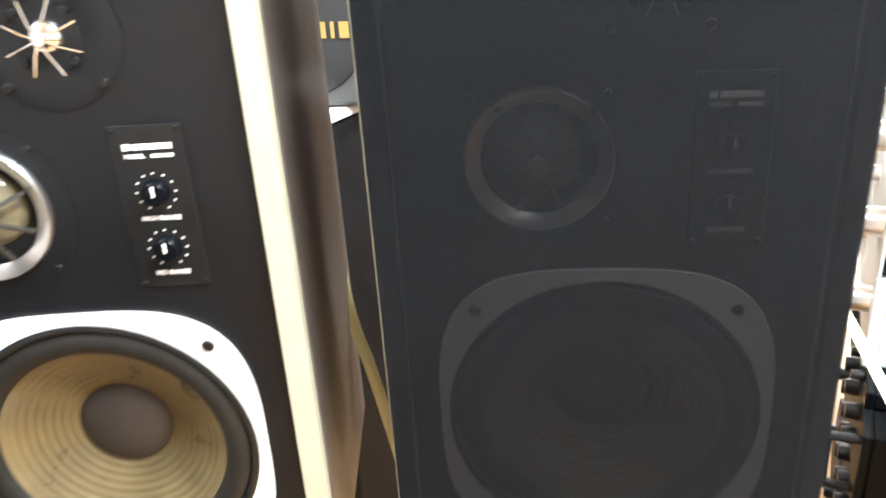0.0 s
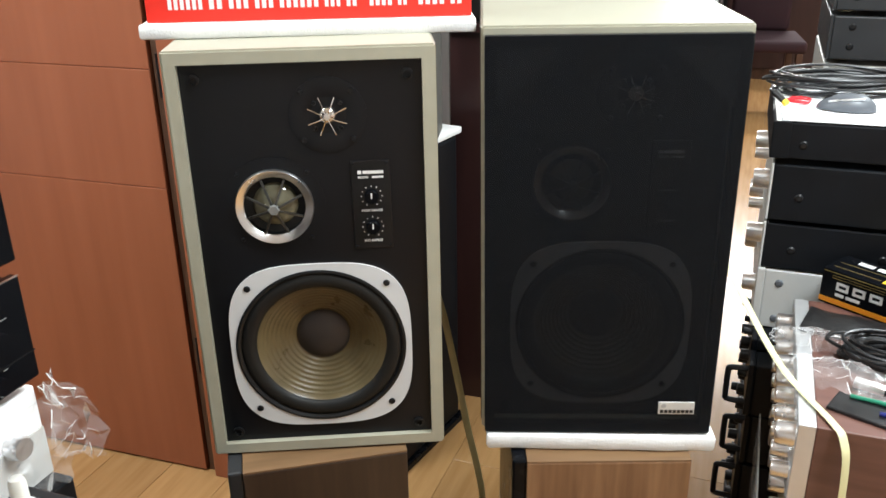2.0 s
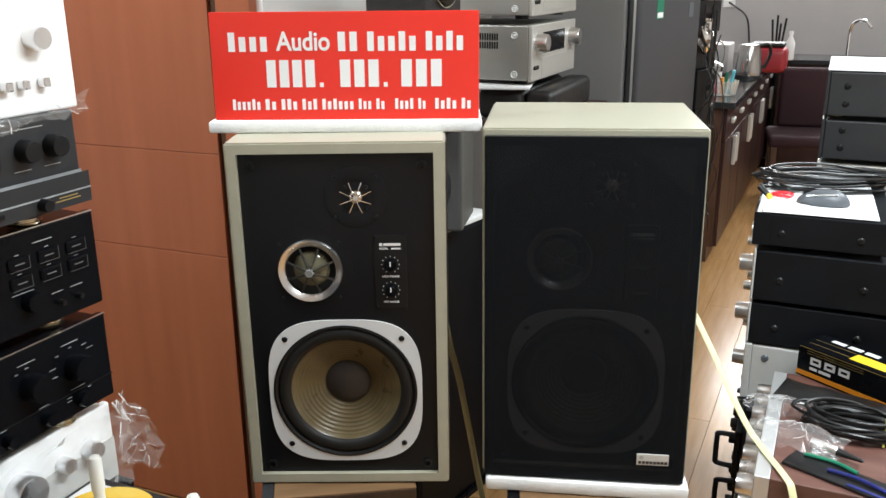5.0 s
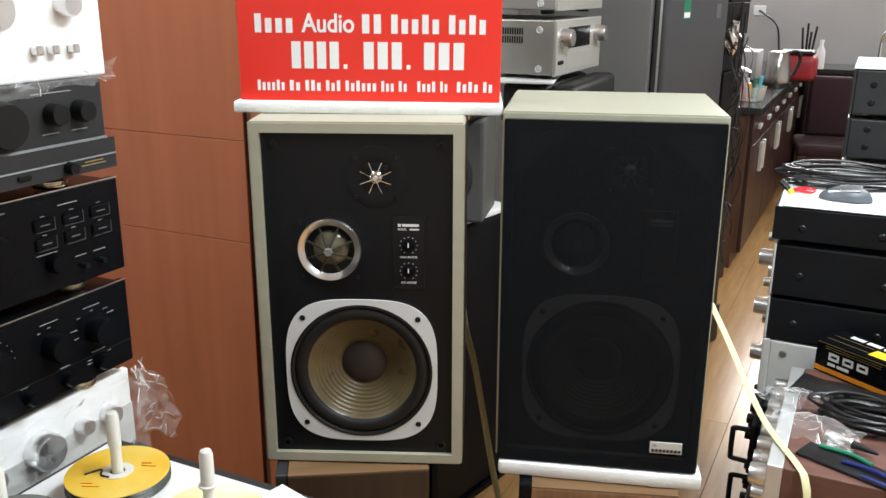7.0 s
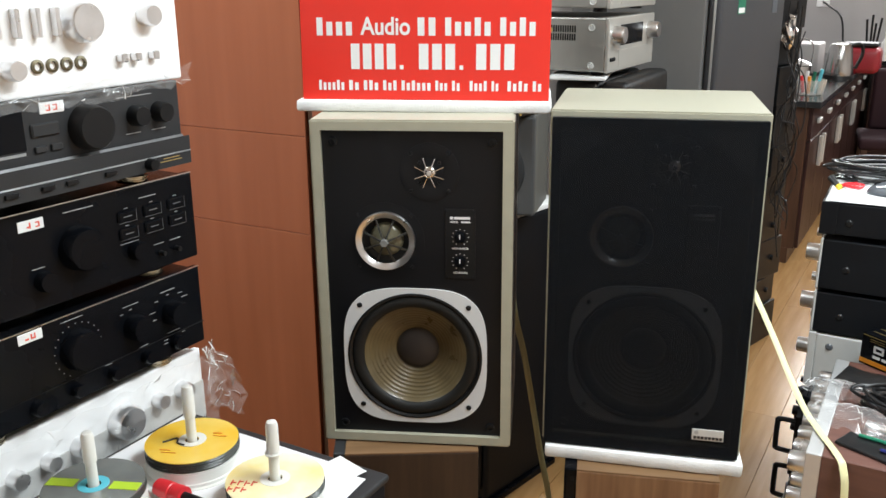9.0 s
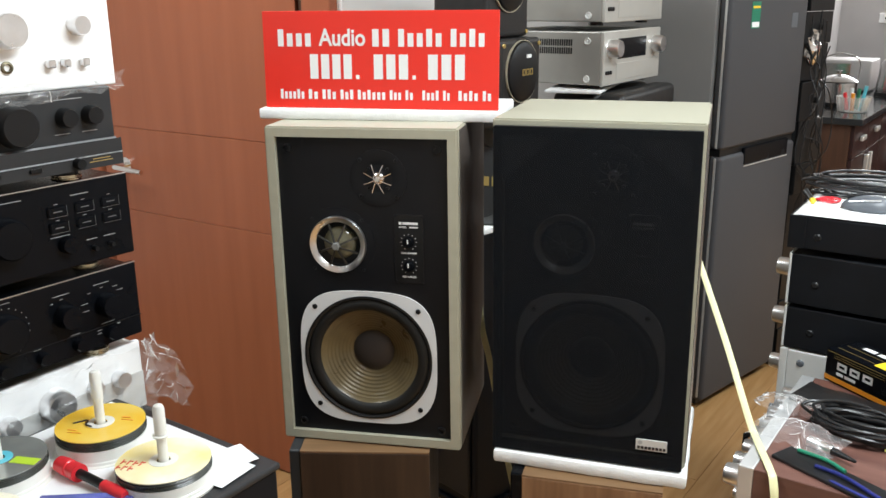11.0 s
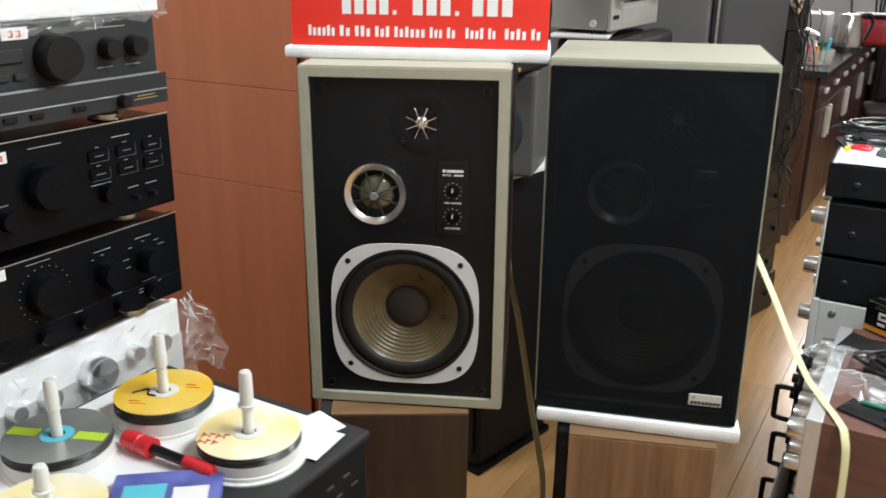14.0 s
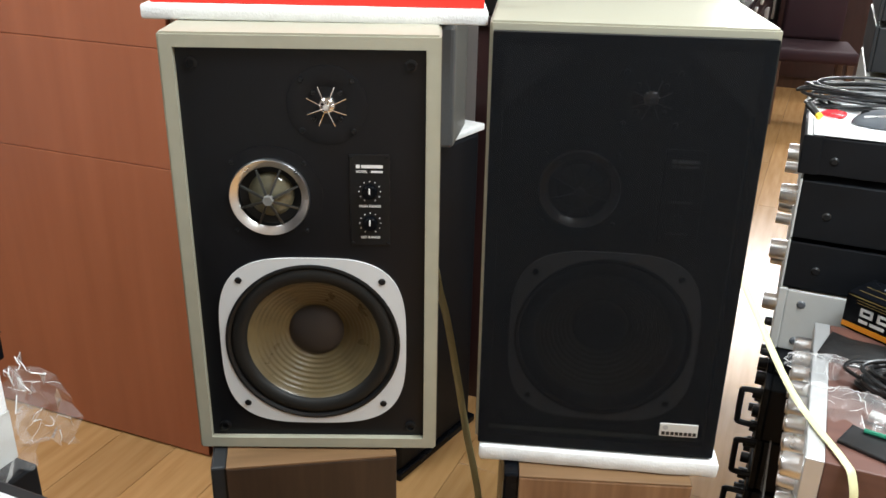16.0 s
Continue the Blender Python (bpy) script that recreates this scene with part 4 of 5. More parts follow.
part("label_panel", box(B(), 0.008, 0.045, -0.022, 0.006, 0.0121, 0.0128), "white_print", card)

# ---- right-hand stack ----
RIGHT = pose(0.548, 0.985, 0, 0, 0, -113.4)
GROUP_R = "stack of amplifiers beside the covered loudspeaker"


def right(z, dx=0.0, dy=0.0, turn=0.0):
    return RIGHT @ pose(dx, dy, z, 0, 0, turn)


# black rack amplifiers with handles, down to the floor
for i in range(5):
    z = 0.012 + 0.119 * i
    u = unit(right(z, 0.120 - 0.004 * (i % 2), 0.006 + 0.006 * (i % 2)), 0.44, 0.36, 0.117, "black rack amplifier with front handles", "black_metal", "black_metal", group=GROUP_R, feet=False)
    knob(u, -0.418, 0.058, 0.011, 0.020, "black")
    for x in (-0.022,):
        bm = tube(B(), curve([(x, 0.0, 0.018), (x, -0.034, 0.020), (x, -0.038, 0.03), (x, -0.038, 0.084), (x, -0.034, 0.094), (x, 0.0, 0.096)], 4), 0.006, 8)
        part("handle", bm, "black", u, "black metal rack handle", True)
    for x in (-0.10, -0.16, -0.22):
        knob(u, x, 0.045, 0.012, 0.018, "black")
        knob(u, x, 0.085, 0.012, 0.018, "black")
plinth = part("plinth", box(B(), -0.44, 0.0, 0.0, 0.36, 0, 0.0118, 0.002), "black_metal", None, "low black plinth under the rack amplifiers")
plinth.matrix_basis = right(0, 0.12, 0)
tagged(plinth, category="plinth")

u = unit(right(0.6055, 0.06, 0.006), 0.42, 0.36, 0.026, "flat black unit wrapped in dark film", "black_metal", "gloss_black", group=GROUP_R, feet=False)
for x in (-0.06, -0.12, -0.20):
    knob(u, x, 0.013, 0.007, 0.016, "black")
u = unit(right(0.632), 0.42, 0.38, 0.133, "silver-grey amplifier with bright front knobs", "satin", "satin", group=GROUP_R, feet=False, lip=0.016)
for x, z, r in ((-0.035, 0.085, 0.018), (-0.27, 0.09, 0.02), (-0.36, 0.05, 0.012)):
    knob(u, x, z, r, 0.026, "silver", "bright turned knob")
side_screws(u, ((0.045, 0.102), (0.045, 0.022), (0.23, 0.10)), -0.004, "mouse")
for i, (z, h, word) in enumerate(((0.767, 0.098, "black amplifier with a bright knobbed front"), (0.871, 0.117, "black stereo amplifier with a silver front"))):
    u = unit(right(z, 0.003 * i), 0.42, 0.38, h, word, "black_metal", "satin", group=GROUP_R, feet=False, lip=0.005)
    for x, r in ((-0.040, 0.020), (-0.22, 0.012), (-0.33, 0.022)):
        knob(u, x, h * 0.62, r, 0.03, "silver", "bright turned knob")
    side_screws(u, ((0.058, h * 0.42), (0.225, h * 0.42)), -0.004)
u = unit(right(0.9885, 0.004, -0.003, 1.0), 0.36, 0.265, 0.084, "black disc player with metal feet under white paper", "black_metal", "satin", "disc player", GROUP_R, True)
part("front_cover", box(B(), -0.36, 0.001, -0.004, 0.03, 0.0105, 0.0835, 0.002), "black_metal", u)
side_screws(u, ((0.055, 0.038), (0.21, 0.038)), -0.004)
pp = part("paper_sheet", box(B(), -0.34, -0.002, 0.012, 0.240, 0, 0.0015), "paper", None, "white paper lying on the disc player")
pp.matrix_basis = right(1.0728, 0.004, -0.003, 2.0)
tagged(pp, category="paper")

tie = part("cable_tie", tube(B(), curve([(0.655, 0.548, 0.752), (0.665, 0.566, 0.79), (0.675, 0.585, 0.79), (0.685, 0.604, 0.752)], 6), 0.0022, 6), "yellow_tie", None, "yellowish tie round the microphone cable", True)
tagged(tie, category="cable tie")
# far tower of two charcoal units on black cases
TOWER = pose(0.842, 1.412, 0, 0, 0, -113.4)
for z, h in ((1.0900, 0.112), (1.2022, 0.123)):
    u = unit(TOWER @ pose(0, 0, z), 0.42, 0.36, h, "charcoal amplifier with metal feet on the far stack", "grey_metal", "grey_metal", group="far stack of amplifiers", lip=0.008)
    side_screws(u, ((0.05, 0.04), (0.05, 0.085), (0.25, 0.06)), -0.004)
u = thing("black_case", TOWER, "tall black equipment case under the far amplifiers", "equipment case")
part("body", box(B(), -0.43, 0.0, 0.0, 0.37, 0, 0.967, 0.003), "black_metal", u)
unit(TOWER @ pose(0, 0, 0.9675), 0.425, 0.37, 0.122, "silver-grey amplifier under the charcoal ones", "receiver", "satin", group="far stack of amplifiers", feet=False)

pp = part("paper_sheet", box(B(), -0.40, -0.002, 0.001, 0.35, 0, 0.002), "paper", None, "white sheet lying on the far charcoal amplifier")
pp.matrix_basis = TOWER @ pose(0, 0, 1.3258)
tagged(pp, category="paper")

# ---- walnut receiver and what lies on it ----
WAL = pose(0.390, 0.447, 0, 0, 0, -113.6)
u = thing("receiver", WAL @ pose(0, 0, 0.595), "vintage walnut-cased receiver with a silver front and many knobs", "receiver")
part("case", box(B(), -0.462, -0.016, 0.026, 0.36, 0, 0.155, 0.002), "rosewood", u, "red-brown veneered case")
part("front_panel", box(B(), -0.462, -0.016, 0.0, 0.026, 0.002, 0.1552, 0.002), "bright_front", u, "silver front panel")
for i in range(8):
    x = -0.045 - 0.055 * i
    knob(u, x, 0.118, 0.0165 if i % 3 else 0.02, 0.028, "silver", "turned aluminium knob")
    knob(u, x - 0.01, 0.045, 0.014, 0.026, "silver", "turned aluminium knob")
low = thing("receiver", WAL @ pose(-0.004, 0.012, 0.42), "second walnut-cased receiver standing under the first", "receiver")
part("case", box(B(), -0.458, -0.012, 0.026, 0.36, 0, 0.174, 0.002), "rosewood", low, "walnut veneered case")
part("front_panel", box(B(), -0.458, -0.012, 0.0, 0.026, 0.002, 0.172, 0.002), "silver", low, "silver front panel")
part("foil", box(B(), -0.30, -0.02, -0.052, -0.049, 0.01, 0.16, 0.001), "clear", low, "clear plastic cover before the knobs")
for i in range(6):
    knob(low, -0.04 - 0.07 * i, 0.10, 0.018, 0.028, "silver", "turned aluminium knob")
cab = thing("black_case", WAL, "dark wooden box under the walnut receivers", "box")
part("body", box(B(), -0.45, 0, 0.03, 0.36, 0, 0.419, 0.003), "dark_wood", cab)

carton = thing("carton", pose(0.616, 0.857, 0.7505, 0, 0, -56.0), "black and orange printed product carton on the receiver", "carton")
L, Dp, Hc = 0.200, 0.085, 0.070
part("body", box(B(), 0, L, 0, Dp, 0, Hc, 0.001), "gloss_black", carton)
bars("stripe", ((0.0, L, 0.004, 0.014),), "orange", carton, 0.0, 0.0006, label="orange stripe")
for x0 in (0.030, 0.062, 0.094):
    bars("logo_shape", ((x0, x0 + 0.024, 0.033, 0.038), (x0, x0 + 0.024, 0.044, 0.049), (x0, x0 + 0.005, 0.033, 0.049), (x0 + 0.019, x0 + 0.024, 0.033, 0.049)), "white_print", carton, 0.0, 0.0006)
bars("small_bars", ((0.030, 0.047, 0.021, 0.027), (0.051, 0.078, 0.021, 0.027)), "white_print", carton, 0.0, 0.0006)
bars("line", ((0.003, L, 0.0655, 0.0665), (0.02, 0.145, 0.060, 0.0605), (0.02, 0.145, 0.055, 0.0555)), "gold_print", carton, 0.0, 0.0005)
part("top_panel", box(B(), 0.105, 0.185, 0.012, 0.045, Hc, Hc + 0.0006), "yellow", carton, "yellow panel")
part("top_mark", box(B(), 0.035, 0.065, 0.058, 0.072, Hc, Hc + 0.0006), "white_print", carton)
part("top_mark", box(B(), 0.072, 0.102, 0.058, 0.072, Hc, Hc + 0.0006), "white_print", carton)
part("top_mark", box(B(), 0.109, 0.139, 0.058, 0.072, Hc, Hc + 0.0006), "white_print", carton)
part("top_line", box(B(), 0.01, 0.10, 0.020, 0.0212, Hc, Hc + 0.0005), "gold_print", carton)
part("top_line", box(B(), 0.01, 0.10, 0.044, 0.0452, Hc, Hc + 0.0005), "gold_print", carton)
part("end_panel", box(B(), L, L + 0.0006, 0.01, 0.08, 0.008, 0.050), "orange", carton)


def coil(name, m, r, wide, turns, thick, seed, mat, label, category, lift=0.008):
    rng = random.Random(seed)
    pts = []
    for j in range(turns):
        ox, oy, rx, ry, tilt = rng.uniform(-0.2, 0.2) * r, rng.uniform(-0.35, 0.35) * wide, r * rng.uniform(0.68, 1.05), wide * rng.uniform(0.5, 1.25), radians(rng.uniform(-12, 12))
        z0, lean = thick + lift * 1.9 * j / turns, rng.uniform(-0.5, 0.5) * lift
        for i in range(12):
            a = 2 * math.pi * i / 12
            x, y = rx * math.cos(a), ry * math.sin(a)
            pts.append((ox + x * math.cos(tilt) - y * math.sin(tilt), oy + x * math.sin(tilt) + y * math.cos(tilt), max(thick, z0 + lean * math.cos(a + j) + 0.3 * lift * rng.uniform(0, 1))))
    ob = part(name, tube(B(), curve(pts, 3), thick, 7), mat, None, label, True)
    ob.matrix_basis = m
    return tagged(ob, category=category)


coil("coiled_cable", pose(0.622, 0.612, 0.752, 0, 0, -30), 0.088, 0.040, 15, 0.0034, 4, "cable", "black microphone cable coiled on the receiver", "cable", 0.016)
coil("coiled_cable", pose(0.775, 1.185, 1.0745, 0, 0, 4), 0.165, 0.055, 14, 0.0031, 9, "cable", "thick bundle of black cables behind the mouse on the disc player", "cable", 0.020)
xlr = thing("cable_plug", pose(0.548, 0.528, 0.762, 0, 90, -46), "silver microphone plug with black strain relief", "plug")
part("shell", lathe(B(), ((0, -0.03), (0.0095, -0.03), (0.0095, 0.012), (0.008, 0.016), (0, 0.016)), None, 20), "silver", xlr, smooth=True)
part("boot", lathe(B(), [(0, 0.016)] + [(0.0078 - 0.0004 * k - 0.0008 * (k % 2), 0.016 + 0.004 * k) for k in range(12)] + [(0, 0.062)], None, 16), "cable", xlr, "ribbed black boot", True)
pouch = slab("pouch", -0.11, 0.11, -0.045, 0.045, 0.0, 0.010, "leather", "black fabric pouch on the receiver", "pouch", pose(0.640, 0.712, 0.7505, 0, 0, -38), 0.004, 0.008)
tool = thing("tool_pack", pose(0.538, 0.452, 0.7505, 0, 0, -46), "dark packet with green and blue tools in film", "packet")
part("sleeve", box(B(), -0.09, 0.11, -0.028, 0.028, 0, 0.006, 0.002), "cable", tool)
part("green_strip", tube(B(), curve([(-0.07, 0.018, 0.009), (-0.02, 0.026, 0.010), (0.02, 0.02, 0.009)], 6), 0.0036, 8), "green", tool, "green handle", True)
part("blue_strip", tube(B(), curve([(-0.02, -0.004, 0.009), (0.03, 0.000, 0.011), (0.10, -0.010, 0.009)], 6), 0.0036, 8), "blue", tool, "blue handle", True)
part("blue_strip", box(B(), 0.02, 0.10, -0.026, -0.019, 0.0062, 0.008, 0.0008), "blue", tool, "blue printed strip")


def crumple(m, w, d, h, seed, label, creases):
    bag = thing("plastic_bag", m, label, "plastic bag")

    def dome(a, b):
        e = math.sin(math.pi * min(1, max(0, a))) * math.sin(math.pi * min(1, max(0, b)))
        return ((a - 0.5) * w, (b - 0.5) * d, 0.006 + h * e ** 0.6)
    facets("film_sheet", bag, dome, 12, 8, 0.005, seed, creases, "crumpled clear film")


crumple(pose(0.512, 0.575, 0.751, 0, 0, -35), 0.16, 0.09, 0.022, 22, "crumpled clear plastic bag under the cable", 45)
crumple(pose(0.528, 0.690, 0.751, 0, 0, -28), 0.14, 0.055, 0.022, 62, "crumpled clear bubble film on the receiver", 45)
mouse = thing("computer_mouse", pose(0.707, 1.036, 1.0745, 0, 0, 62), "dark grey computer mouse on the white paper", "computer mouse")
bm = B()
bmesh.ops.create_uvsphere(bm, u_segments=24, v_segments=14, radius=1)
for v in bm.verts:
    v.co = Vector((v.co.x * 0.031, v.co.y * 0.055, max(0.0, v.co.z) * 0.031 * (1.0 - 0.2 * v.co.y) + 0.002))
part("shell", bm, "mouse", mouse, smooth=True)
for sx in (-1, 1):
    part("stripe", tube(B(), curve([(sx * 0.020, -0.030, 0.0285), (sx * 0.022, 0.0, 0.0245), (sx * 0.018, 0.034, 0.0185)], 5), 0.0022, 6), "silver", mouse, "pale grey stripe", True)
part("wheel", lathe(B(), ((0, -0.003), (0.009, -0.003), (0.009, 0.003), (0, 0.003)), Matrix.Translation((0, 0.033, 0.020)) @ Matrix.Rotation(radians(90), 4, "Y"), 14), "black", mouse, smooth=True)
wire = part("red_wire", tube(B(), curve([tuple(right(1.080, *p).translation) for p in ((-0.135, 0.015), (-0.165, 0.03), (-0.160, 0.06), (-0.130, 0.05), (-0.145, 0.02), (-0.175, 0.045))], 6), 0.0035, 7), "red_plastic", None, "short loop of red wire on the paper", True)
tagged(wire, category="wire")
plug = thing("cable_plug", pose(0.602, 1.083, 1.084) @ pose(0, 0, 0, 0, 62, 115), "black cable plug with a yellow ring", "plug")
part("boot", lathe(B(), ((0, 0), (0.006, 0), (0.0075, 0.03), (0, 0.03)), None, 14), "cable", plug, smooth=True)
part("ring", lathe(B(), ((0, -0.008), (0.0065, -0.008), (0.0065, 0), (0, 0)), None, 14), "yellow", plug, "yellow ring", True)

# flat pale cables
for name, pts, label in (("flat_cable", ((0.318, 1.040, 1.040), (0.346, 0.965, 0.990), (0.378, 0.855, 0.912), (0.404, 0.760, 0.846), (0.424, 0.675, 0.788), (0.434, 0.605, 0.760), (0.440, 0.540, 0.7535), (0.446, 0.455, 0.7535), (0.449, 0.425, 0.742), (0.453, 0.412, 0.68), (0.456, 0.405, 0.45)), "pale yellow flat cable running from the loudspeaker over the receiver"),
                         ("flat_cable", ((-0.140, 0.985, 0.93), (-0.134, 0.965, 0.88), (-0.118, 0.91, 0.80), (-0.099, 0.90, 0.725), (-0.078, 0.90, 0.61), (-0.055, 0.90, 0.475), (-0.036, 0.90, 0.38), (-0.022, 0.91, 0.28), (-0.02, 0.93, 0.12), (-0.02, 0.95, 0.004)), "pale yellow flat cable hanging beside the open loudspeaker")):
    ob = part(name, tube(B(), curve(pts, 8), 0.006, 8, flat=(0.0072, 0.0020)), "strap", None, label, True)
    tagged(ob, category="cable")
# ---- behind the pair ----
COL = pose(-0.007, 1.640, 0, 0, 0, -35.6)
col = thing("floor_speaker", COL, "tall black floor loudspeaker with foam on top", "loudspeaker")
part("cabinet", box(B(), -0.24, 0, -0.34, 0, 0.02, 0.885, 0.012, seg=3), "black_metal", col)
part("grille", box(B(), -0.225, -0.015, -0.354, -0.341, 0.06, 0.87, 0.004), "baffle", col, "black cloth grille")
part("plinth", box(B(), -0.25, 0.012, -0.35, 0.012, 0.0, 0.022, 0.004), "gloss_black", col, "black plinth")
slab("foam_board", -0.25, 0.006, -0.345, 0.012, 0.8855, 0.903, "foam", "white foam sheet on the black floor loudspeaker", "foam board", COL)
bk = thing("small_speaker", pose(-0.086, 1.405, 0.9038, 0, 0, -10), "grey-fronted small loudspeaker with round mesh grille on foam", "loudspeaker")
part("cabinet", box(B(), -0.26, 0, 0.02, 0.22, 0, 0.282, 0.006), "speaker_grey", bk, "grey cabinet")
part("front_panel", box(B(), -0.26, 0, 0, 0.02, 0.002, 0.280, 0.008), "mesh_grey", bk, "grey front panel")
part("grille", lathe(B(), ((0, 0.010), (0.09, 0.008), (0.105, 0.004), (0.108, 0)), at(-0.135, 0, 0.128), 40), "grey_metal", bk, "round dark mesh grille", True)
bars("logo_bars", ((-0.104, -0.088, 0.118, 0.144), (-0.080, -0.074, 0.118, 0.144), (-0.066, -0.050, 0.118, 0.144)), "gold_print", bk, -0.0105, 0.001)

# maroon cabinet with two receivers
cb = thing("cabinet", pose(0.125, 1.70, 0, 0, 0, -22), "dark maroon lacquered cabinet carrying receivers", "cabinet")
part("body", box(B(), -0.16, 0.10, 0.02, 0.50, 0, 1.13, 0.004), "maroon", cb)
part("top", box(B(), -0.17, 0.11, 0, 0.51, 1.13, 1.155, 0.004), "maroon", cb, "maroon cabinet top")
for x0, x1 in ((-0.17, -0.03), (-0.025, 0.062)):
    ob = part("black_cushion", box(B(), x0, x1, 0.0, 0.46, 1.156, 1.245, 0.02, seg=3), "leather", None, "padded black leather case under the receivers", True)
    ob.matrix_basis = pose(0.125, 1.70, 0, 0, 0, -22)
    tagged(ob, category="case", group="padded black cases")
slab("foam_board", -0.17, 0.000, -0.008, 0.38, 1.2455, 1.256, "foam", "thin white foam sheet under the receiver", "foam board", pose(0.115, 1.70, 0, 0, 0, -10))


def av_receiver(z, label):
    """Side towards the shop, front facing the kitchen; origin at the front's near lower corner."""
    u = thing("receiver", pose(0.120, 1.705, z, 0, 0, 66), label, "receiver", "champagne receivers")
    w, d, h = 0.43, 0.40, 0.168
    # x along the front, away from the near corner; y into the depth
    part("case", box(B(), 0.002, w, 0.012, d, 0.012, h, 0.004), "receiver", u, "champagne metal case")
    part("front_panel", box(B(), 0, w, 0, 0.012, 0.010, h + 0.001, 0.003), "receiver_front", u, "pale front panel")
    part("display", box(B(), 0.10, 0.31, -0.001, 0.0, 0.085, 0.145, 0.001), "gloss_black", u, "black display window")
    part("flap", box(B(), 0.09, 0.40, -0.0012, 0.0, 0.022, 0.072, 0.001), "receiver_front", u)
    for x in (0.045, 0.375):
        knob(u, x, 0.118, 0.027, 0.034, "silver", "turned aluminium knob")
    for x in (0.02, 0.035, 0.05):
        knob(u, x, 0.048, 0.006, 0.004, "black")
    bm = B()
    for i in range(26):
        for k in range(2):
            box(bm, 0.0004, 0.0024, 0.105 + i * 0.0075, 0.1088 + i * 0.0075, 0.102 + k * 0.024, 0.121 + k * 0.024)
    part("vent", bm, "black", u, "rows of dark vent slots")
    for y, zz in ((0.055, 0.14), (0.055, 0.03), (0.36, 0.14), (0.36, 0.03)):
        part("screw", lathe(B(), ((0, 0.003), (0.004, 0.003), (0.006, 0.0015), (0.009, 0.004), (0.011, 0)), Matrix.Translation((0.002, y, zz)) @ Matrix.Rotation(radians(-90), 4, "Y"), 14), "satin", u, smooth=True)
    for x in (0.05, w - 0.05):
        for y in (0.05, d - 0.05):
            part("foot", lathe(B(), ((0, 0), (0.02, 0), (0.02, 0.012), (0, 0.012)), Matrix.Translation((x, y, 0)), 14), "black", u, smooth=True)
    return u


av_receiver(1.2565, "champagne home-cinema receiver with vent slots on the black cases")
av_receiver(1.440, "second champagne receiver stacked on the first")


def round_speaker(z, label, shift):
    s = thing("karaoke_speaker", pose(-0.090 + shift, 1.41, z, 0, 0, 66), label, "loudspeaker", "black karaoke loudspeakers")
    part("cabinet", box(B(), -0.105, 0.105, 0.0, 0.17, 0, 0.232, 0.012, seg=3), "leather", s, "black vinyl cabinet")
    part("grille", lathe(B(), ((0, 0.020), (0.06, 0.017), (0.076, 0.010), (0.080, 0)), at(0.0, 0.0, 0.146), 40), "black", s, "round black mesh grille", True)
    part("rim", lathe(B(), ((0.0805, 0.0), (0.0805, 0.006), (0.082, 0.006), (0.082, 0)), at(0.0, 0.0, 0.146), 48), "rim", s, "thin pale gold rim", True)
    for x in (-0.026, -0.007, 0.012):
        bars("logo_shape", ((x, x + 0.015, 0.137, 0.140), (x, x + 0.015, 0.151, 0.154), (x, x + 0.003, 0.137, 0.154), (x + 0.012, x + 0.015, 0.137, 0.154)), "gold_print", s, -0.0195, 0.001)
    part("sticker", box(B(), -0.004, 0.018, -0.0205, -0.016, 0.182, 0.191), "white_print", s, "small white sticker")
    for x in (-0.09, 0.092):
        for zz in (0.014, 0.216):
            part("bolt", lathe(B(), ((0, 0.004), (0.006, 0.003), (0.006, 0)), at(x, 0.0, zz), 12), "gold_print", s, smooth=True)
    return s


round_speaker(1.1885, "black karaoke loudspeaker with gold-rimmed round grille", 0.0)
round_speaker(1.4215, "black karaoke loudspeaker stacked on another of its kind", -0.035)

# ---- fridge ----
fr = thing("fridge", pose(0.529, 2.210, 0, 0, 0, 54.6), "two-door dark grey steel fridge with a recessed grip", "fridge")
FW, FD = 0.570, 0.60
part("body", box(B(), 0, FW, 0.055, FD, 0.015, 1.66, 0.006), "fridge_side", fr, "grey painted fridge body")
part("lower_door", box(B(), 0.002, FW - 0.002, 0, 0.05, 0.035, 0.975, 0.016, seg=4), "fridge", fr, "lower steel door", True)
part("upper_door", box(B(), 0.002, FW - 0.002, 0, 0.05, 0.998, 1.655, 0.016, seg=4), "fridge", fr, "upper steel door", True)
part("gasket", box(B(), 0.012, FW - 0.012, 0.012, 0.056, 0.974, 0.999), "black", fr, "dark gap between the doors")
part("grip", box(B(), 0.165, FW - 0.07, -0.003, 0.012, 0.925, 0.990, 0.004), "gloss_black", fr, "dark recessed grip")
part("grip_edge", box(B(), 0.165, FW - 0.07, -0.005, -0.001, 0.921, 0.925, 0.001), "handle", fr, "bright edge of the grip")
part("door_edge", box(B(), -0.001, 0.0018, 0.018, 0.026, 0.05, 0.970, 0.0005), "handle", fr, "pale edge strip of the lower door")
part("door_edge", box(B(), -0.001, 0.0018, 0.018, 0.026, 1.005, 1.65, 0.0005), "handle", fr, "pale edge strip of the upper door")
part("kick_plate", box(B(), 0.01, FW - 0.01, 0.03, 0.055, 0.016, 0.05), "black", fr, "black kick plate")
lab = part("energy_label", box(B(), 0.135, 0.195, -0.0012, 0.0, 1.41, 1.50), "green", fr, "green energy label")
bars("label_bars", ((0.140, 0.190, 1.414, 1.432),), "white_print", lab, -0.0012, 0.0004)
bars("label_bars", ((0.140, 0.190, 1.478, 1.486),), "yellow", lab, -0.0012, 0.0004)
part("maker_plate", box(B(), 0.44, 0.485, -0.0012, 0.0, 1.405, 1.457), "mouse", fr, "small blue-grey plate")
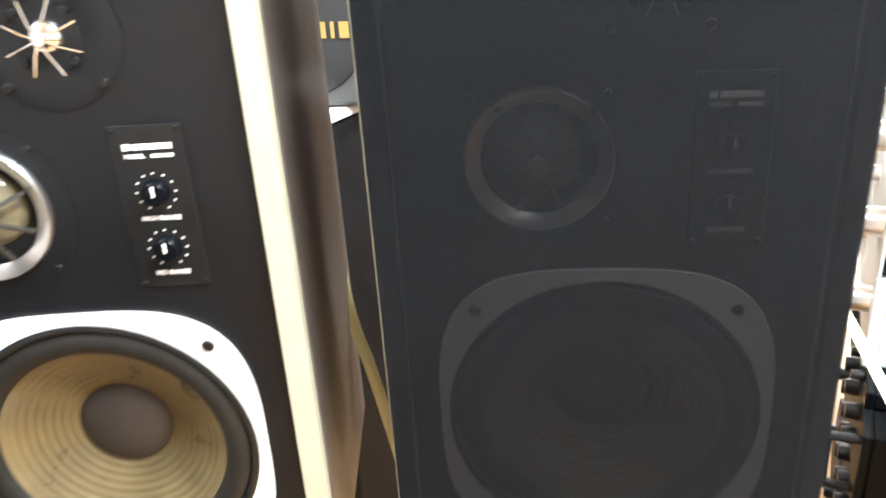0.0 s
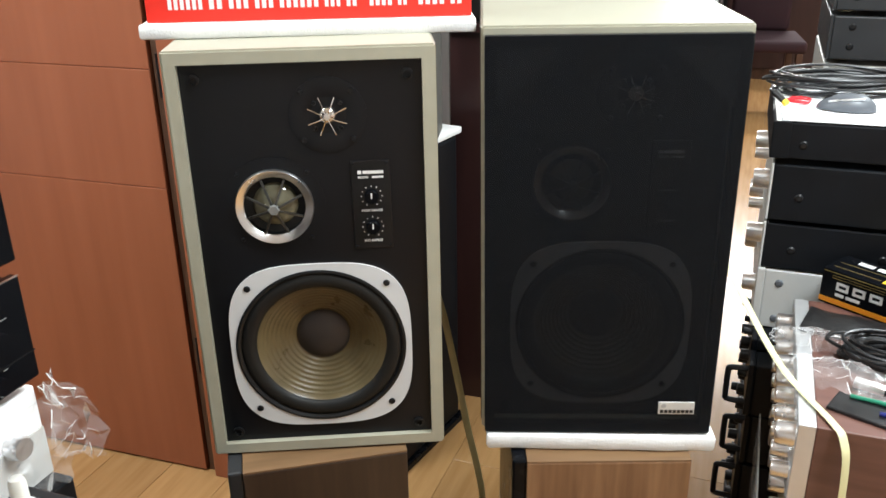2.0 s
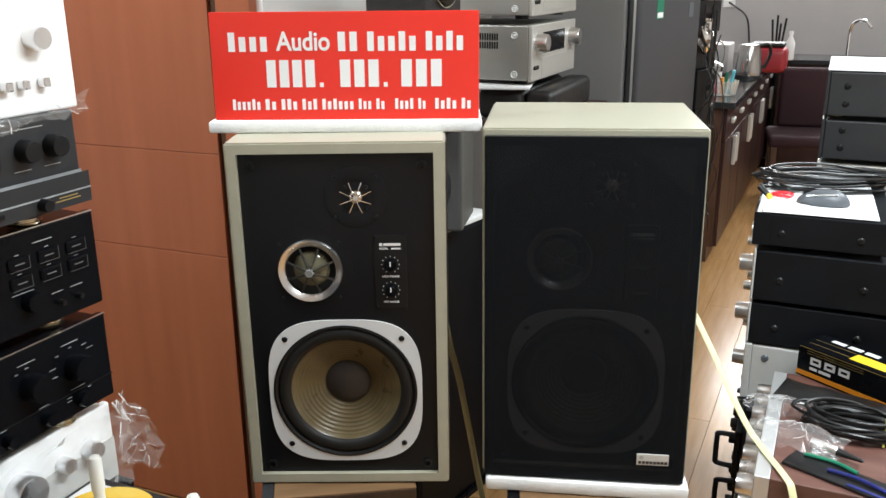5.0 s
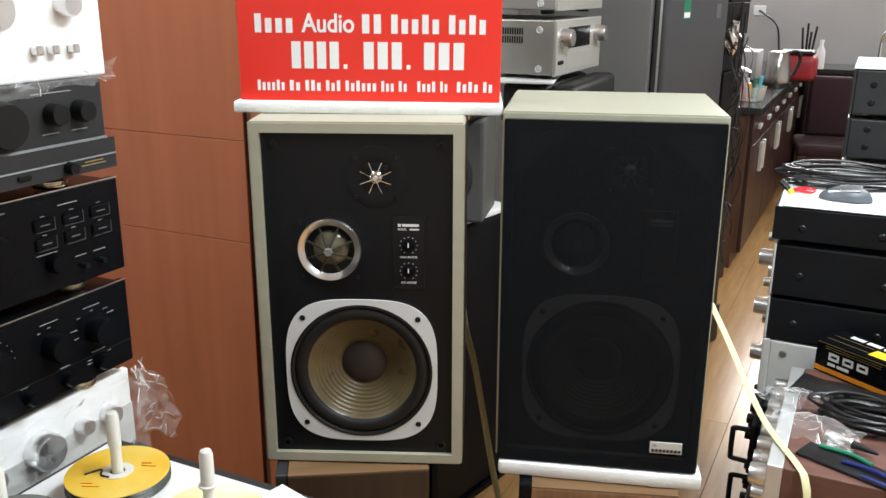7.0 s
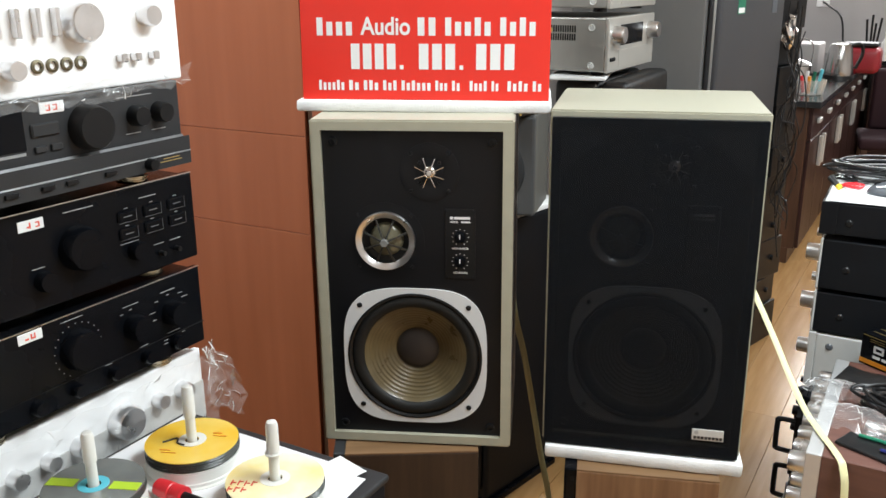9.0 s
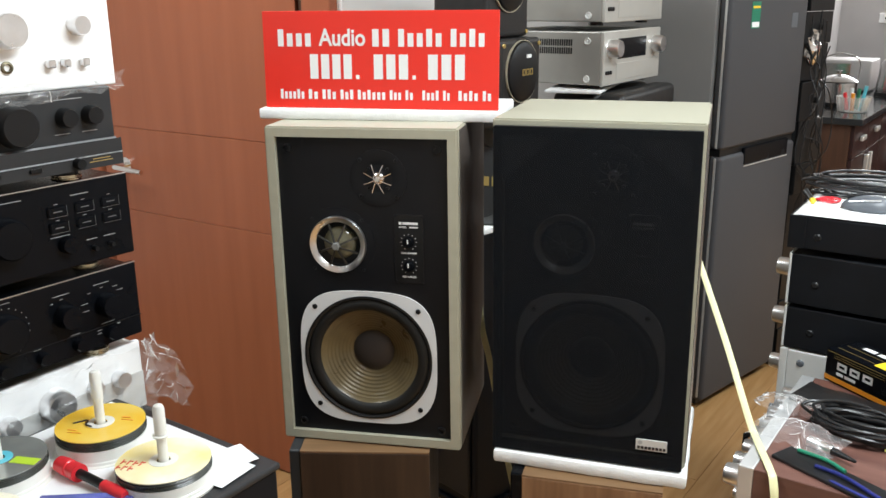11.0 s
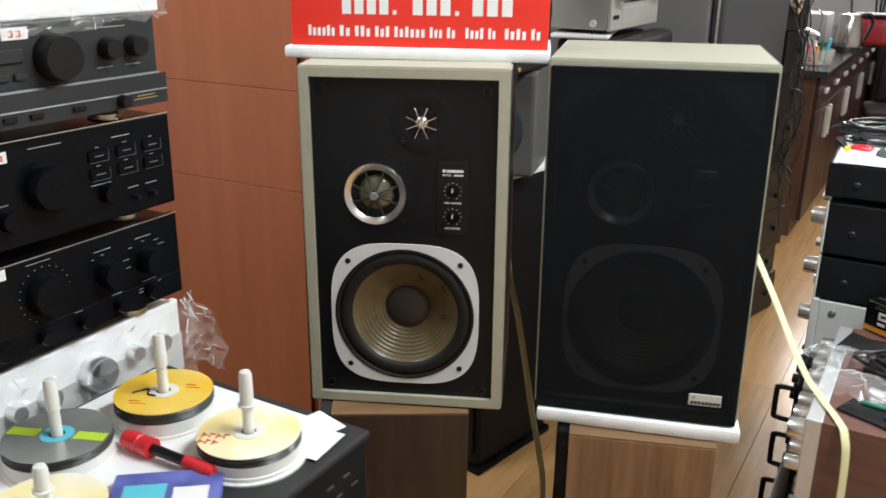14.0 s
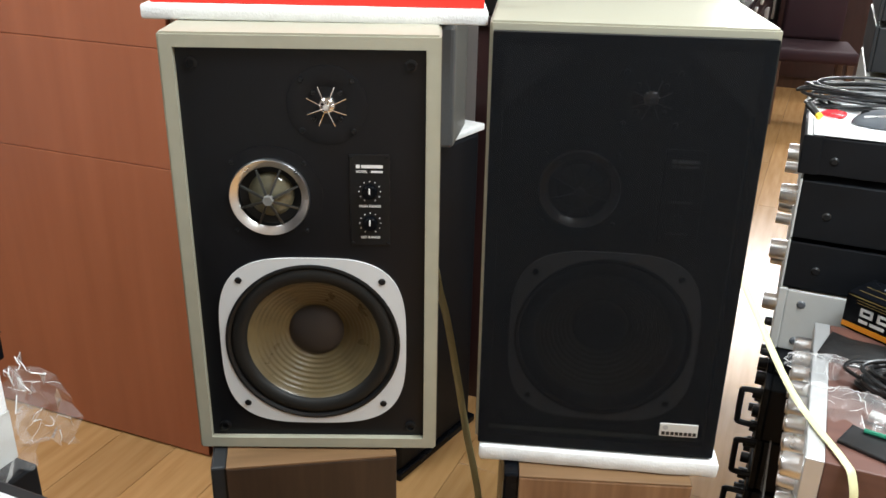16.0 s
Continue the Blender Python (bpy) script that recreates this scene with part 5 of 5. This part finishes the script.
stk = part("sticker", box(B(), -0.0012, 0.0, 0.062, 0.108, 0.115, 0.232), "paper", fr, "white barcode sticker")
for k in range(9):
    part("code_bar", box(B(), -0.0018, -0.0012, 0.072, 0.094, 0.125 + 0.011 * k, 0.130 + 0.011 * k), "grey_metal", stk)
for x in (0.05, FW - 0.05):
    for y in (0.08, FD - 0.06):
        part("foot", lathe(B(), ((0, 0), (0.022, 0), (0.022, 0.025), (0, 0.025)), Matrix.Translation((x, y, 0)), 12), "black", fr)

# ---- stack of units with wires beside the fridge ----
GROUP_W = "stack of units beside the fridge"
HEIGHTS = (0.17, 0.12, 0.17, 0.12, 0.16, 0.12, 0.17, 0.15, 0.14, 0.12, 0.16, 0.13)
for i, h in enumerate(HEIGHTS):
    rng = random.Random(i)
    z = sum(HEIGHTS[:i]) + 0.002 * i
    u = unit(pose(0.985 + rng.uniform(-0.012, 0.008), 2.83 + rng.uniform(-0.01, 0.01), z, 0, 0, 51.4 + rng.uniform(-4, 4)), 0.19, 0.34, h, "dark hi-fi unit stacked beside the fridge", rng.choice(("black_metal", "grey_metal", "black")), "black", group=GROUP_W, feet=False)
    knob(u, -0.08, h * 0.5, 0.012, 0.012, "black")
    part("side_edge", box(B(), -0.0042, -0.0005, 0.012, 0.335, h - 0.010, h - 0.006), "satin" if i % 2 else "grey_print", u, "pale edge of the case")
    if i in (7, 9):
        part("side_panel", box(B(), -0.0042, -0.0008, 0.02, 0.33, 0.01, h - 0.02), "maroon", u, "dark maroon side")
    if i == 6:
        part("label_panel", box(B(), -0.0042, -0.0008, 0.20, 0.25, 0.02, h - 0.03), "paper", u, "white label")
rng = random.Random(5)
for i in range(9):
    start = 1.42 - 0.06 * rng.random() * i
    pts = [(0.93 + 0.011 * i - 0.04 + rng.uniform(-0.035, 0.035), 2.70 + 0.014 * i - 0.05 + rng.uniform(-0.035, 0.035), start - 0.10 * k + rng.uniform(-0.05, 0.05)) for k in range(9)]
    tagged(part("hanging_wire", tube(B(), curve(pts, 5), 0.0026, 6), "cable", None, "tangled wire hanging down the stack of units", True), category="wire", group="tangled wires")

bm = B()
bmesh.ops.create_icosphere(bm, subdivisions=3, radius=0.038)
for v in bm.verts:
    v.co *= 1 + 0.5 * noise.noise(v.co * 45)
    v.co.z *= 1.6
foil = part("foil_ball", bm, "foil", None, "crumpled silver foil stuck among the wires")
foil.matrix_basis = pose(0.895, 2.735, 1.33)
tagged(foil, category="foil")

# ---- kitchen ----
KIT = ROOM


def kitchen(name, bm, mat, label, category, group=""):
    ob = part(name, bm, mat, None, label)
    ob.matrix_basis = KIT
    return tagged(ob, category=category, group=group)


kitchen("worktop", box(B(), -1.095, -0.28, 4.06, 7.29, 0.870, 0.905, 0.004), "granite", "polished black granite worktop", "worktop")
for i in range(4):
    b0 = 4.09 + 0.80 * i
    c = thing("base_cabinet", KIT @ pose(-0.32, b0, 0), "dark red-brown kitchen base cabinet with bright handles", "cabinet", "kitchen base cabinets")
    part("body", box(B(), -0.77, -0.02, 0, 0.795, 0.09, 0.869), "dark_wood", c)
    part("plinth", box(B(), -0.77, -0.05, 0, 0.795, 0, 0.089), "dark_wood", c)
    for k in range(2):
        y0, y1 = 0.004 + 0.398 * k, 0.394 + 0.398 * k
        dr = part("drawer_front", box(B(), -0.019, 0, y0, y1, 0.69, 0.865, 0.002), "maroon", c, "dark drawer front")
        part("handle", box(B(), 0.004, 0.022, (y0 + y1) / 2 - 0.05, (y0 + y1) / 2 + 0.05, 0.768, 0.793, 0.004), "handle", dr, "bright handle")
        d = part("door", box(B(), -0.019, 0, y0, y1, 0.095, 0.685, 0.002), "maroon", c, "dark cabinet door")
        yy = y1 - 0.05 if k == 0 else y0 + 0.05
        part("handle", box(B(), 0.004, 0.026, yy - 0.014, yy + 0.014, 0.50, 0.67, 0.004), "handle", d, "bright upright handle")
# things on the worktop
pot = thing("steel_pot", pose(1.40, 4.45, 0.9055), "polished steel pot with lid and wire handle", "pot")
part("bowl", lathe(B(), ((0, 0), (0.085, 0), (0.10, 0.02), (0.10, 0.13), (0.106, 0.135), (0.10, 0.135)), None, 32), "steel", pot, smooth=True)
part("lid", lathe(B(), ((0.104, 0.136), (0.09, 0.15), (0.04, 0.168), (0.012, 0.172), (0.012, 0.185), (0.018, 0.195), (0, 0.197)), None, 32), "steel", pot, "domed steel lid", True)
part("handle", tube(B(), curve([(-0.10, 0, 0.13), (-0.10, 0, 0.25), (0, 0, 0.29), (0.10, 0, 0.25), (0.10, 0, 0.13)], 6), 0.004, 8), "steel", pot, smooth=True)
tub = thing("plastic_tub", pose(1.42, 4.16, 0.9055), "clear plastic tub of small coloured kitchen things", "tub")
part("wall", lathe(B(), ((0, 0.001), (0.075, 0.001), (0.09, 0.08), (0.086, 0.08), (0.072, 0.004), (0, 0.004)), None, 28), "clear", tub, smooth=True)
for i, (x, y, m_) in enumerate(((-0.03, 0.0, "red_plastic"), (0.02, 0.02, "green"), (0.03, -0.03, "cyan"), (-0.01, -0.03, "orange"), (0.0, 0.04, "white_print"))):
    part("utensil", tube(B(), ((x, y, 0.008), (x * 1.6, y * 1.4, 0.10 + 0.02 * (i % 3))), 0.010, 8), m_, tub, "coloured utensil")
ket = thing("electric_kettle", pose(1.83, 4.98, 0.9055), "polished steel electric kettle with black handle", "kettle")
part("body", lathe(B(), ((0, 0.02), (0.085, 0.02), (0.088, 0.05), (0.07, 0.19), (0.06, 0.215), (0, 0.225)), None, 32), "steel", ket, smooth=True)
part("base", lathe(B(), ((0, 0), (0.095, 0), (0.09, 0.02), (0, 0.02)), None, 28), "black", ket, "black kettle base", True)
part("handle", tube(B(), curve([(0.06, 0.0, 0.205), (0.12, 0, 0.21), (0.135, 0, 0.15), (0.10, 0, 0.06)], 6), 0.012, 8), "black", ket, "black handle", True)
jar = thing("cooking_appliance", pose(2.08, 5.35, 0.9055, 0, 0, -24), "red kitchen appliance with dark lid and cord", "appliance")
part("body", box(B(), -0.13, 0.13, -0.12, 0.12, 0, 0.17, 0.04, seg=4), "dull_red", jar, smooth=True)
part("lid", box(B(), -0.11, 0.11, -0.10, 0.10, 0.17, 0.20, 0.015, seg=3), "black", jar, "dark lid", True)
mw = thing("white_appliance", pose(1.62, 5.35, 0.9055, 0, 0, -24), "white box-shaped kitchen appliance", "appliance")
part("body", box(B(), -0.20, 0.20, -0.14, 0.16, 0.008, 0.20, 0.012, seg=3), "kitchen_wall", mw, smooth=True)
part("door", box(B(), -0.17, 0.08, -0.148, -0.14, 0.03, 0.18, 0.004), "steel", mw, "shiny appliance front")
rack = thing("utensil_jar", pose(2.28, 5.75, 0.9055), "dark jar of kitchen utensils", "jar")
part("jar", lathe(B(), ((0, 0), (0.05, 0), (0.055, 0.16), (0.05, 0.16), (0.045, 0.01), (0, 0.01)), None, 20), "black", rack, smooth=True)
for x, y, h in ((-0.03, 0, 0.33), (0.0, 0.02, 0.36), (0.03, -0.01, 0.34), (0.02, 0.03, 0.30)):
    part("utensil", tube(B(), ((x * 0.6, y * 0.6, 0.012), (x * 1.6, y * 1.4, h)), 0.008, 7), "black", rack)
for x, y, h, m_ in ((1.30, 4.72, 0.24, "red_plastic"), (1.36, 4.86, 0.26, "green"), (2.55, 6.2, 0.22, "white_print")):
    bt = thing("bottle", pose(x, y, 0.9055), "small kitchen bottle on the worktop", "bottle", "kitchen bottles")
    part("body", lathe(B(), ((0, 0), (0.032, 0), (0.034, 0.01), (0.034, h * 0.6), (0.014, h * 0.8), (0.013, h * 0.92), (0, h * 0.92)), None, 20), m_, bt, smooth=True)
    part("cap", lathe(B(), ((0.016, h * 0.90), (0.016, h), (0, h)), None, 16), "white_print", bt, smooth=True)
tap = thing("kitchen_tap", pose(2.98, 6.15, 0.9055, 0, 0, -24), "chrome swan-neck kitchen tap", "tap")
part("spout", tube(B(), curve([(0, 0, 0), (0, 0, 0.22), (0.03, -0.02, 0.29), (0.10, -0.05, 0.30), (0.15, -0.08, 0.25)], 6), 0.012, 10), "chrome", tap, smooth=True)
part("base", lathe(B(), ((0, 0), (0.03, 0), (0.025, 0.02), (0, 0.02)), None, 18), "chrome", tap, smooth=True)
kitchen("worktop", box(B(), -0.275, 1.60, 6.72, 7.29, 0.870, 0.905, 0.004), "granite", "black granite worktop along the back wall", "worktop")
for i in range(2):
    c = thing("base_cabinet", KIT @ pose(-0.26 + 0.93 * i, 6.74, 0), "dark maroon kitchen base cabinet at the back", "cabinet", "back base cabinets")
    part("body", box(B(), 0, 0.925, 0.02, 0.54, 0, 0.869), "dark_wood", c)
    part("door", box(B(), 0.003, 0.46, 0, 0.019, 0.09, 0.865, 0.002), "maroon", c)
    part("door", box(B(), 0.465, 0.922, 0, 0.019, 0.09, 0.865, 0.002), "maroon", c)
sock = thing("wall_socket", ROOM @ pose(-0.75, 7.298, 1.32), "white wall socket with a black cord", "socket")
part("plate", box(B(), -0.05, 0.05, -0.008, 0, -0.04, 0.04, 0.004), "white_print", sock)
part("cord", tube(B(), curve([(0, -0.01, 0), (0.04, -0.05, -0.02), (0.16, -0.06, -0.12), (0.2, -0.06, -0.35)], 6), 0.008, 7), "cable", sock, "black cord", True)

chair = thing("chair", pose(2.37, 5.25, 0, 0, 0, -16), "maroon upholstered dining chair with a high back", "chair")
part("seat", box(B(), -0.26, 0.26, -0.24, 0.24, 0.42, 0.50, 0.025, seg=3), "upholstery", chair, "maroon padded seat", True)
part("backrest", box(B(), -0.19, 0.20, 0.19, 0.25, 0.50, 0.92, 0.029, seg=4), "upholstery", chair, "maroon padded back", True)
for x in (-0.22, 0.22):
    for y in (-0.20, 0.20):
        part("leg", box(B(), x - 0.02, x + 0.02, y - 0.02, y + 0.02, 0, 0.42, 0.003), "dark_wood", chair)

# ---- floor planks ----
PW, PL = 0.185, 1.21
mesh_cache = {}
for i in range(38):
    a0 = -3.4 + PW * i
    for k in range(-1, 9):
        b0 = -3.0 + PL * k + (i * 0.37 % 1.0) * PL
        b1 = b0 + PL
        lo, hi = max(b0, -3.0), min(b1, 7.29)
        if hi - lo < 0.08 or a0 + PW > 3.6:
            continue
        n = round(hi - lo, 3)
        if n not in mesh_cache:
            bm = box(B(), 0.0006, PW - 0.0006, 0.0006, n - 0.0006, -0.006, 0, 0.0008, seg=1)
            me = bpy.data.meshes.new("plank")
            bm.to_mesh(me)
            bm.free()
            me.materials.append(M["plank"])
            mesh_cache[n] = me
        if a0 > -3.2:
            bare("plank", mesh_cache[n], floor, Matrix.Translation((a0, lo, 0)))
